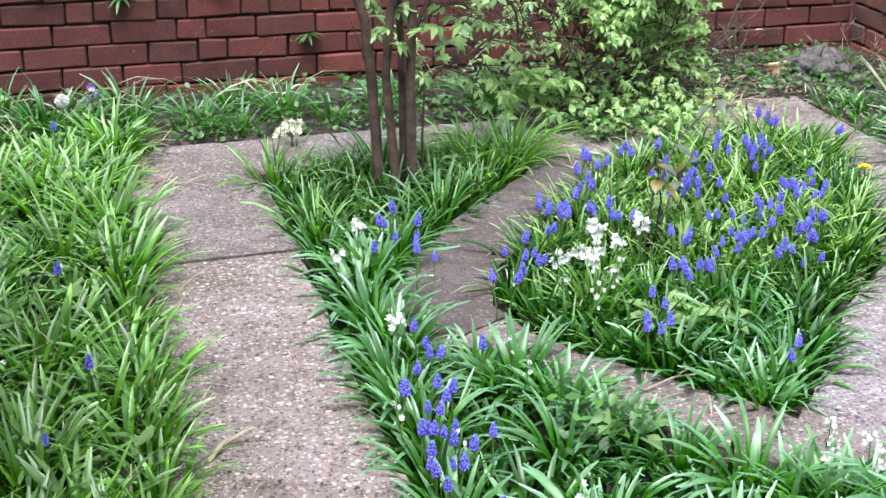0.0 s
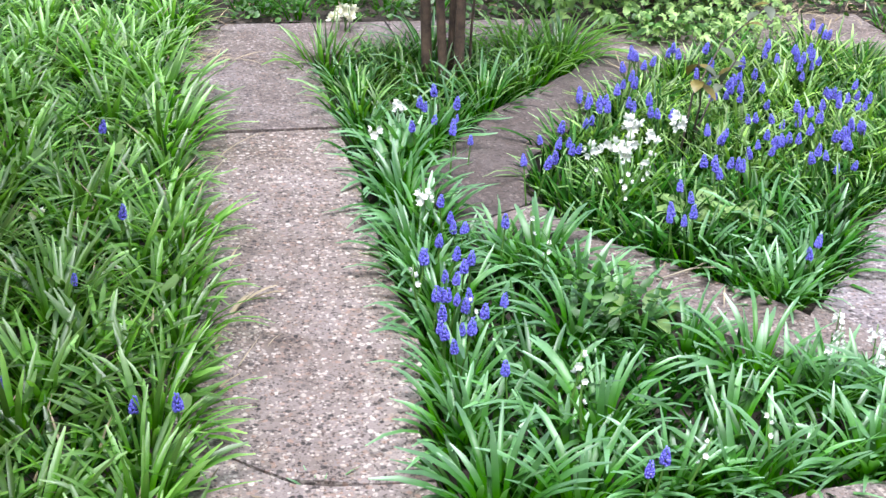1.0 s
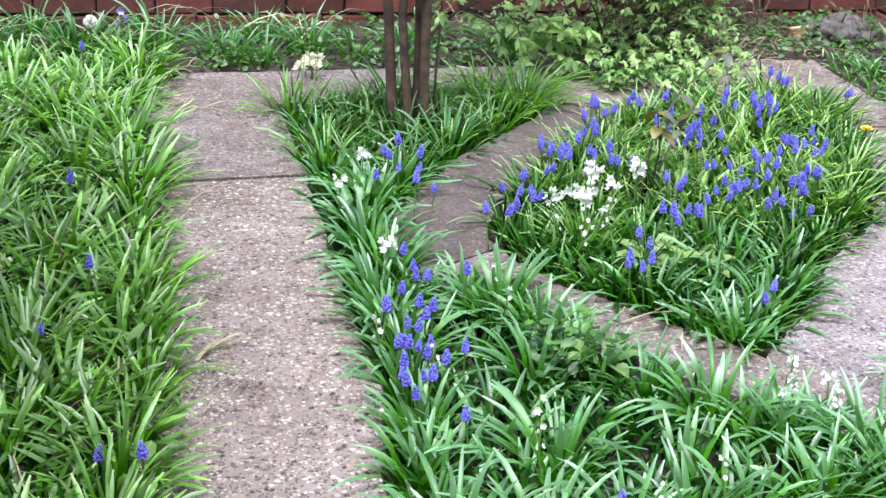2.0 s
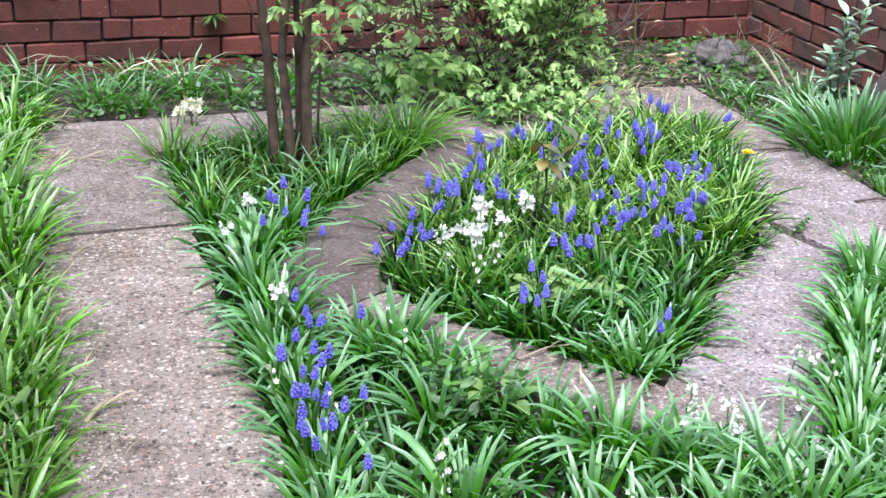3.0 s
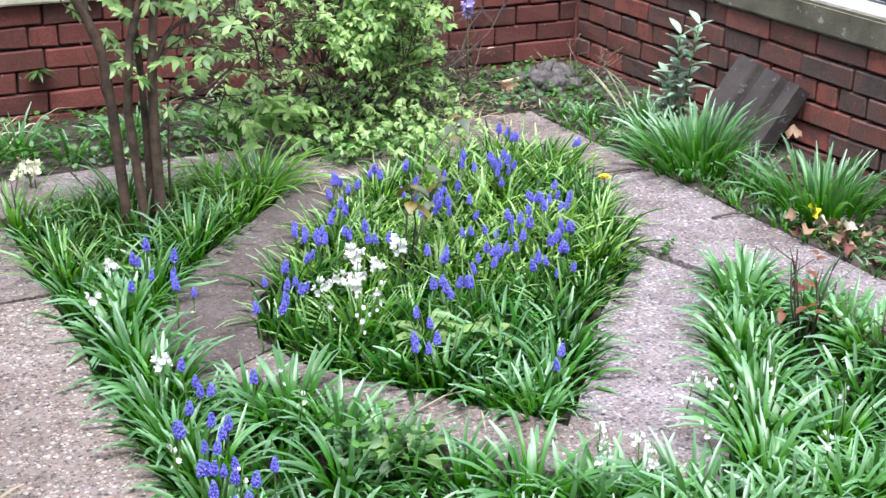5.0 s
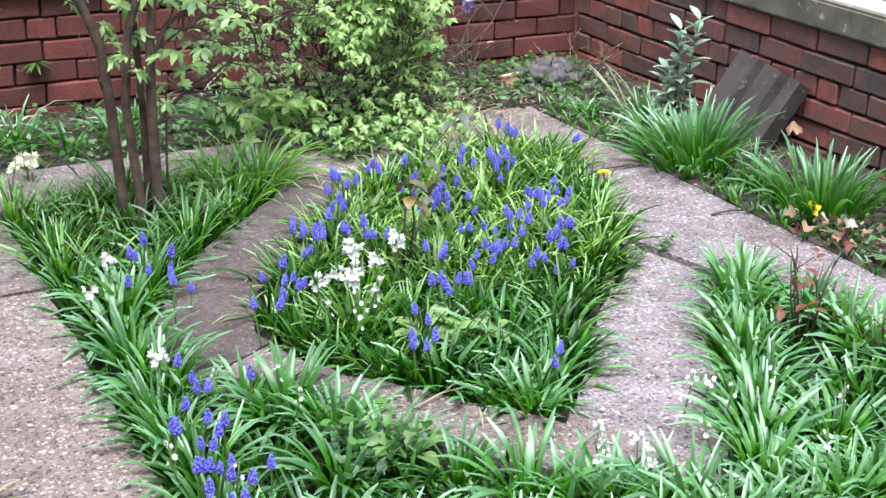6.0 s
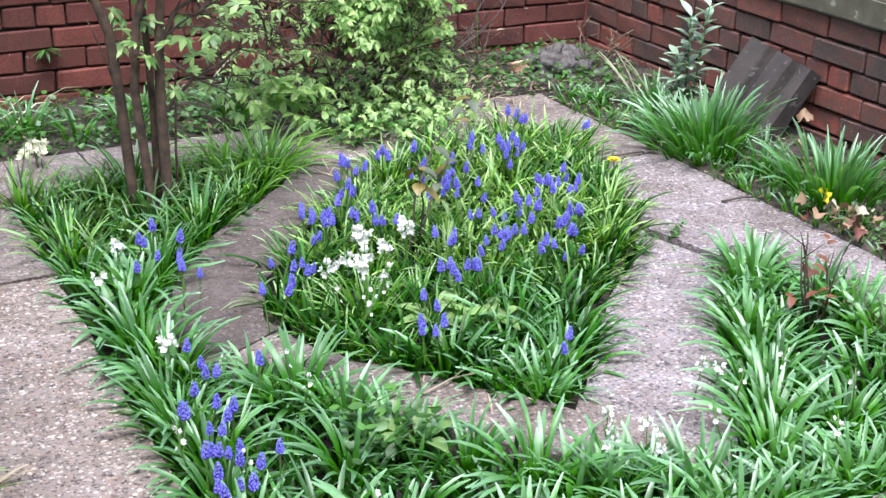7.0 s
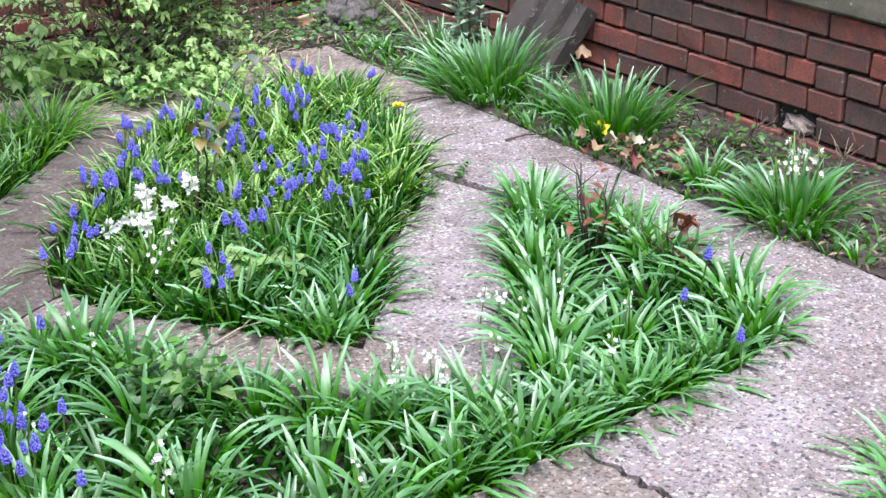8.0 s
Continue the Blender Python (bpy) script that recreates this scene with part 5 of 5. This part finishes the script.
def arching_rose():
    rnd = random.Random(95)
    top = new("rose_bush")
    top.location = (-1.66, -1.78, -0.045)
    o = Vector(top.location)
    for pts in ([(-1.66, -1.78, -0.045), (-1.62, -1.73, 0.14), (-1.5, -1.6, 0.23), (-1.28, -1.4, 0.28)], [(-1.62, -1.74, -0.045), (-1.6, -1.74, 0.12), (-1.63, -1.76, 0.25)], [(-1.64, -1.76, -0.045), (-1.55, -1.68, 0.1), (-1.42, -1.56, 0.2)]):
        pts = [Vector(p) - o for p in pts]
        part("stem", tube(bmesh.new(), pts, 0.0034, 0.0018, 5), DARK_STEM, top, smooth=True)
        for k in range(6):
            i = rnd.choice((1, 2, 2, 2)) if len(pts) > 3 else 1
            p = pts[i].lerp(pts[i + 1], rnd.uniform(0.3, 1.0))
            V, F = [], []
            blade_leaf(V, F, p, (rnd.uniform(-1, 1), rnd.uniform(-1, 1), rnd.uniform(-0.2, 0.3)), rnd.uniform(0.042, 0.064), rnd.uniform(0.026, 0.036), 0.9, rnd)
            ob = new("leaf", leaf_mesh("leaf", V, F, rnd.choice((BRONZE, DULL_ROSE, DULL_ROSE))))
            ob.parent = top
    return tagged(top, "arching rose stem with dull bronze leaves over the flowers", "plant")


arching_rose()
twig_plant(-0.88, -2.7, 4, 0.15, 0.05, 9, 97, RUSSET, "low rose shoots with orange-brown leaves", 0.035)
twig_plant(-0.22, -0.36, 16, 0.2, 0.17, 0, 93, DRY, "dry dead stalks in the corner of the walls", name="dry_stalks", stem_mat=DEAD_STEM)
twig_plant(-0.62, -0.25, 7, 0.22, 0.1, 5, 94, DRY, "dry brown stalks under the back wall", name="dry_stalks", stem_mat=DEAD_STEM)
twig_plant(-0.2, -2.55, 8, 0.18, 0.09, 4, 96, DRY, "dry stalks beside the side wall", name="dry_stalks", stem_mat=DEAD_STEM)
twig_plant(-0.22, -2.2, 9, 0.13, 0.14, 34, 98, WEED, "small bramble with green leaves by the wall", 0.026, name="bramble")


def broad_leaf_plant(x, y, count, size, seed):
    rnd = random.Random(seed)
    top = new("dock_plant")
    top.location = (x, y, -0.04)
    for k in range(count):
        a = 2.4 * k
        V, F = [], []
        blade_leaf(V, F, (0.012 * math.cos(a), 0.012 * math.sin(a), 0.03), (math.cos(a), math.sin(a), 1.1), size * rnd.uniform(0.8, 1.2), size * 0.42, 1.0, rnd)
        ob = new("leaf", leaf_mesh("leaf", V, F, TREE_LEAF))
        ob.parent = top
        part("stalk", tube(bmesh.new(), [(0, 0, 0), (0.012 * math.cos(a), 0.012 * math.sin(a), 0.034)], 0.003, 0.002, 5), STEM, top, smooth=True)
    return tagged(top, "broad-leaved green weed among the bulb leaves", "plant", group="broad-leaved weeds")


broad_leaf_plant(-1.76, -2.16, 6, 0.11, 71)
broad_leaf_plant(-1.66, -2.2, 5, 0.1, 72)
broad_leaf_plant(-2.05, -2.62, 5, 0.1, 73)

# ---- litter, one piece each ----
rnd = random.Random(41)


def litter(name, x, y, z, length, width, material, label, category, group, curl=0.6):
    V, F = [], []
    blade_leaf(V, F, (0, 0, 0), (1, 0, 0.35), length, width, curl, rnd)
    ob = new(name, leaf_mesh(name, V, F, material))
    ob.matrix_basis = pose(x, y, z, rnd.uniform(-25, 25), rnd.uniform(-10, 10), rnd.uniform(0, 360))
    return tagged(ob, label, category, group=group)


DEAD = [leaf_material("dead_leaf_" + k, a, b, 0.75, True, 0.12, (1.0, 1.0, 1.0)) for k, a, b in (("tan", (0.15, 0.085, 0.048), (0.3, 0.19, 0.12)), ("brown", (0.08, 0.042, 0.026), (0.17, 0.09, 0.055)), ("wine", (0.09, 0.024, 0.022), (0.17, 0.05, 0.04)), ("pale", (0.28, 0.24, 0.18), (0.42, 0.36, 0.28)))]


def dead_leaf(x, y, z, size, material):
    """A lobed, curled fallen leaf."""
    V, F = [], []
    n = 16
    V.append(Vector((0, 0, 0)))
    for k in range(n):
        a = 2 * math.pi * k / n
        r = size * (0.45 + 0.5 * abs(math.cos(2.5 * a)) + rnd.uniform(-0.14, 0.14)) * 0.62
        V.append(Vector((r * math.cos(a), r * math.sin(a), size * (0.3 * math.cos(2 * a) + rnd.uniform(-0.12, 0.16)))))
    F += [(0, 1 + k, 1 + (k + 1) % n) for k in range(n)]
    ob = new("dead_leaf", leaf_mesh("dead_leaf", V, F, material))
    ob.matrix_basis = pose(x, y, z, rnd.uniform(-40, 40), rnd.uniform(-40, 40), rnd.uniform(0, 360))
    return tagged(ob, "curled brown dead leaf at the foot of a clump", "leaf", group="dead leaves by the side wall")


for x, y in ((-0.42, -2.02), (-0.37, -2.07), (-0.31, -2.1), (-0.46, -2.08), (-0.5, -2.25), (-0.53, -2.13), (-0.47, -2.02), (-0.51, -2.17), (-0.44, -2.14), (-0.5, -2.06), (-0.4, -2.2), (-0.3, -1.68), (-0.36, -2.12), (-0.46, -2.22), (-0.55, -2.2), (-0.57, -2.16), (-0.35, -2.16), (-0.42, -2.27), (-0.55, -1.99), (-0.5, -2.3)):
    dead_leaf(x, y, rnd.uniform(0.01, 0.04), rnd.uniform(0.022, 0.04), rnd.choice(DEAD[:3] + DEAD))
for x, y, z in ((-0.86, -2.72, 0.1), (-0.84, -2.69, 0.095), (-0.88, -2.7, 0.11), (-0.99, -2.5, 0.12)):
    dead_leaf(x, y, z, 0.042, RUSSET)
for x, y, size, tone in ((-0.54, -1.96, 0.055, 0), (-0.5, -2.03, 0.06, 3), (-0.475, -2.06, 0.05, 0), (-0.57, -2.06, 0.06, 0), (-0.56, -2.2, 0.055, 2), (-0.52, -2.14, 0.06, 1), (-0.46, -2.1, 0.05, 3)):
    dead_leaf(x, y, 0.045, size * 0.76, DEAD[tone])
tagged(dead_leaf(-0.5, -2.0, 0.07, 0.045, YELLOW), "small bright yellow leaf at the foot of a clump")
tagged(dead_leaf(-0.2, -1.552, 0.13, 0.05, DEAD[0]), "pale curled dead leaf caught beside the roof tile")
V, F = [], []
for _ in range(900):
    x, y = (rnd.uniform(-0.57, -0.02), rnd.uniform(-3.4, -0.1)) if rnd.random() < 0.62 else (rnd.uniform(-3.3, -0.5), rnd.uniform(-0.6, -0.03))
    a = rnd.uniform(0, 6.3)
    blade_leaf(V, F, (x, y, rnd.uniform(0.002, 0.02)), (math.cos(a), math.sin(a), rnd.uniform(-0.1, 0.5)), rnd.uniform(0.012, 0.05), rnd.uniform(0.003, 0.014), 0.5, rnd)
tagged(new("leaf_litter", leaf_mesh("leaf_litter", V, F, leaf_material("brown_litter", (0.09, 0.055, 0.035), (0.26, 0.19, 0.13), 0.8, True, 0.1, (1.0, 1.0, 1.0)))), "brown litter of dead leaf scraps and stalks on the soil", "leaf litter", kind="stuff")
V, F = [], []
for _ in range(420):
    x, y = rnd.gauss(-0.95, 0.2), rnd.gauss(-0.5, 0.16)
    if y > -0.05 or x > -0.3:
        continue
    a = rnd.uniform(0, 6.3)
    blade_leaf(V, F, (x, y, rnd.uniform(0.004, 0.04)), (math.cos(a), math.sin(a), rnd.uniform(0.0, 0.7)), rnd.uniform(0.03, 0.11), rnd.uniform(0.002, 0.007), 0.6, rnd)
tagged(new("leaf_litter", leaf_mesh("leaf_litter", V, F, DRY)), "pale dry stalks and scraps lying beside the shrub", "leaf litter", kind="stuff")
for x, y in [(-2.8 + 0.016 * (k % 7), -0.96 + 0.02 * (k // 7)) for k in range(21)] + [(-2.78, -0.9), (-2.76, -0.93), (-2.74, -0.9), (-2.8, -0.95), (-2.72, -0.92), (-2.77, -0.88), (-2.81, -0.92), (-1.95, -0.7), (-1.7, -0.66), (-1.3, -0.7), (-2.0, -1.66), (-1.84, -2.52), (-1.94, -2.42), (-1.58, -1.08), (-1.62, -1.06), (-1.55, -1.05), (-1.6, -1.1), (-1.53, -1.02), (-1.57, -1.0), (-2.62, -1.75), (-2.76, -2.6), (-2.6, -2.3)]:
    litter("straw", x, y, 0.004, rnd.uniform(0.05, 0.14), 0.004, DRY, "pale dry grass blade lying on the concrete", "grass blade", "dry blades on the path", 0.5)

def stick(pts, r, label, material=DARK_STEM):
    ob = part("stick", tube(bmesh.new(), pts, r, r * 0.7, 6), material, None, smooth=True)
    return tagged(ob, label, "stick", group="sticks on the path")


stick([(-0.68, -1.785, 0.005), (-0.61, -1.79, 0.009), (-0.55, -1.815, 0.006)], 0.0035, "short dark stick lying on the concrete path")
stick([(-0.86, -1.36, 0.005), (-0.75, -1.32, 0.009), (-0.62, -1.315, 0.006)], 0.003, "thin dark stick lying across the path")
stick([(-1.972, -2.471, 0.004), (-1.885, -2.444, 0.012), (-1.772, -2.433, 0.006)], 0.0022, "pale dry stalk lying on the concrete path", DEAD[3])
stick([(-1.9, -2.45, 0.006), (-1.85, -2.42, 0.01), (-1.799, -2.398, 0.006)], 0.0018, "thin pale dry stalk lying on the concrete path", DEAD[3])

# dry arching blades against the back wall
V, F = [], []
for x in (-3.4, -3.1, -3.02, -2.95, -2.7, -2.62, -2.55, -2.35, -2.3, -2.25, -2.2, -1.75, -1.7):
    for _ in range(2):
        add_leaf(V, F, (x + rnd.uniform(-0.05, 0.05), rnd.uniform(-0.35, -0.12), -0.045), rnd.uniform(-0.6, 0.6) + rnd.choice((0, math.pi)), rnd.uniform(0.26, 0.38), rnd.uniform(0.1, 0.4), 0.007, rnd.uniform(1.3, 2.2), rnd)
dry = new("dry_grass", leaf_mesh("dry_grass", V, F, leaf_material("faded_blade", (0.2, 0.22, 0.13), (0.4, 0.4, 0.28), 0.6, True, 0.2, (1.1, 1.1, 0.9))))
tagged(dry, "pale dry arching grass blades under the brick wall", "grass", kind="stuff")

V, F = [], []
for k in range(9):
    add_leaf(V, F, (-0.34 + 0.012 * k, -0.9 + 0.02 * (k % 4), -0.02), 2.0 + 0.12 * k, rnd.uniform(0.2, 0.27), rnd.uniform(0.25, 0.6), 0.008, rnd.uniform(0.3, 0.8), rnd)
tagged(new("dry_grass", leaf_mesh("dry_grass", V, F, dry.data.materials[0])), "tall pale blades beside the sapling", "grass", kind="stuff")

# small plants rooted in the joints of the back wall
for i, (x, z) in enumerate(((-3.03, 0.4), (-2.78, 0.345), (-2.45, 0.4), (-2.15, 0.18), (-3.42, 0.18))):
    V, F = [], []
    for k in range(9):
        a = math.pi + math.pi * (k + 0.5) / 9
        blade_leaf(V, F, (0, 0, 0), (math.cos(a), math.sin(a), rnd.uniform(-0.4, 0.7)), rnd.uniform(0.045, 0.08), 0.011, 0.8, rnd)
    ob = new("wall_plant", leaf_mesh("wall_plant", V, F, WEED))
    ob.location = (x, -0.002, z)
    tagged(ob, "tiny green plant rooted in a joint of the wall", "plant", group="plants in the wall joints")

# ---- corner pier, street and house front ----
RED_SMOOTH = rough_material("pinkish_red_stucco", (0.3, 0.1, 0.085), (0.42, 0.16, 0.14), 12, 0.8)
FAR_STONE = rough_material("dark_street_stone", (0.1, 0.09, 0.09), (0.24, 0.22, 0.22), 6, 0.9, None, 0.6)
RED_RAIL = rough_material("red_painted_metal", (0.5, 0.03, 0.035), (0.6, 0.05, 0.05), 10, 0.4, None, 0.1)
GLASS, gn, gl, gb = mat("window_glass", (0.04, 0.045, 0.05), 0.05)

pier = part("pier", moved(box_bm((0.2, 0.2, 0.9), 0.006, 2), Matrix.Translation((0.03, 0.115, 0.19))), RED_SMOOTH)
tagged(pier, "square pinkish-red pier where the two walls meet", "pier", kind="structure")

pavement = part("pavement", moved(box_bm((30, 60, 0.08), 0.01), Matrix.Translation((15.24, 0, -0.04))), PALE_PAVING)
tagged(pavement, "pale sunless street pavement beyond the railing", "pavement", kind="structure")
yard = part("pavement", moved(box_bm((30, 40, 0.08), 0.01), Matrix.Translation((-14.9, 20.3, -0.04))), YARD)
tagged(yard, "mottled reddish ground of the yard behind the back wall", "pavement", kind="structure")

street_wall = new("street_wall")
tagged(street_wall, "dark rough stone wall across the street", "wall", kind="structure")
part("wall_body", moved(box_bm((0.3, 6.0, 1.2), 0.01), Matrix.Translation((2.75, 4.6, 0.6))), MORTAR, street_wall)
k = 0
for row in range(6):
    y = 1.62 + 0.13 * (row % 2)
    while y < 5.0:
        L = rnd.uniform(0.22, 0.4)
        st = part("stone", box_bm((0.06, L - 0.015, 0.185), 0.012, 2, 0.006, k), FAR_STONE, street_wall)
        st.location = (2.585, y + L / 2, 0.1 + 0.2 * row)
        y += L
        k += 1
post = part("gate_post", moved(box_bm((0.32, 0.32, 1.3), 0.015, 2), Matrix.Translation((2.75, 1.45, 0.65))), COPING_GREY)
tagged(post, "square grey stone gate post at the end of the street wall", "gate post")
near_post = part("gate_post", moved(box_bm((0.2, 0.2, 1.2), 0.012, 2), Matrix.Translation((1.02, 0.86, 0.6))), COPING_GREY)
tagged(near_post, "grey-green stone gate post beyond the garden corner", "gate post")

fence = new("fence")
tagged(fence, "red painted metal fence behind the back wall", "fence")
for z in (0.26, 0.37, 0.445):
    part("rail", moved(box_bm((5.0, 0.03, 0.022), 0.006), Matrix.Translation((-2.0, 0.62, z))), RED_RAIL, fence)
for i in range(11):
    part("post", moved(box_bm((0.035, 0.035, 0.75), 0.006), Matrix.Translation((-4.4 + 0.47 * i, 0.66, 0.375))), RED_RAIL, fence)

bay = new("house_bay")
bay.location = (-3.33, -1.92, 0)
tagged(bay, "canted bay of a house with red painted sill and white window", "house")


def prism(outline, z0, z1):
    bm = bmesh.new()
    lo = [bm.verts.new((x, y, z0)) for x, y in outline]
    hi = [bm.verts.new((x, y, z1)) for x, y in outline]
    n = len(outline)
    bm.faces.new(hi)
    bm.faces.new(lo[::-1])
    for i in range(n):
        bm.faces.new((lo[i], lo[(i + 1) % n], hi[(i + 1) % n], hi[i]))
    bmesh.ops.recalc_face_normals(bm, faces=bm.faces[:])
    bmesh.ops.bevel(bm, geom=bm.edges[:], offset=0.006, segments=2, affect="EDGES")
    return bm


part("wall", prism([(-0.03, -0.02), (-0.09, 0.05), (-0.9, 0.35), (-0.9, -2.0), (-0.03, -2.0)], -0.1, 0.31), RED_PAINT, bay)
part("sill", prism([(0.0, 0.0), (-0.055, 0.085), (-0.9, 0.4), (-0.9, -0.24), (0.0, -0.24)], 0.31, 0.4), RED_PAINT, bay, "red painted sill block")
part("sill", prism([(0.0, -0.246), (-0.9, -0.246), (-0.9, -2.0), (0.0, -2.0)], 0.31, 0.4), RED_PAINT, bay, "red painted sill block")
win = part("window", prism([(-0.06, -0.04), (-0.1, 0.03), (-0.85, 0.29), (-0.85, -1.9), (-0.06, -1.9)], 0.404, 0.46), WHITE_PAINT, bay)
part("frame", moved(box_bm((0.075, 0.075, 1.4), 0.006, 2), Matrix.Translation((-0.083, -0.002, 1.16))), WHITE_PAINT, win)
part("frame", moved(box_bm((0.07, 0.07, 1.4), 0.006, 2), Matrix.Translation((-0.1, -1.0, 1.16))), WHITE_PAINT, win)
part("frame", moved(box_bm((0.07, 0.07, 1.4), 0.006, 2), Matrix.Translation((-0.1, -1.87, 1.16))), WHITE_PAINT, win)
part("pane", moved(box_bm((0.008, 1.78, 1.36), 0.0), Matrix.Translation((-0.11, -0.96, 1.15))), GLASS, win)
part("lintel", prism([(-0.03, -0.02), (-0.09, 0.05), (-0.9, 0.35), (-0.9, -2.0), (-0.03, -2.0)], 1.864, 2.5), RED_PAINT, bay)
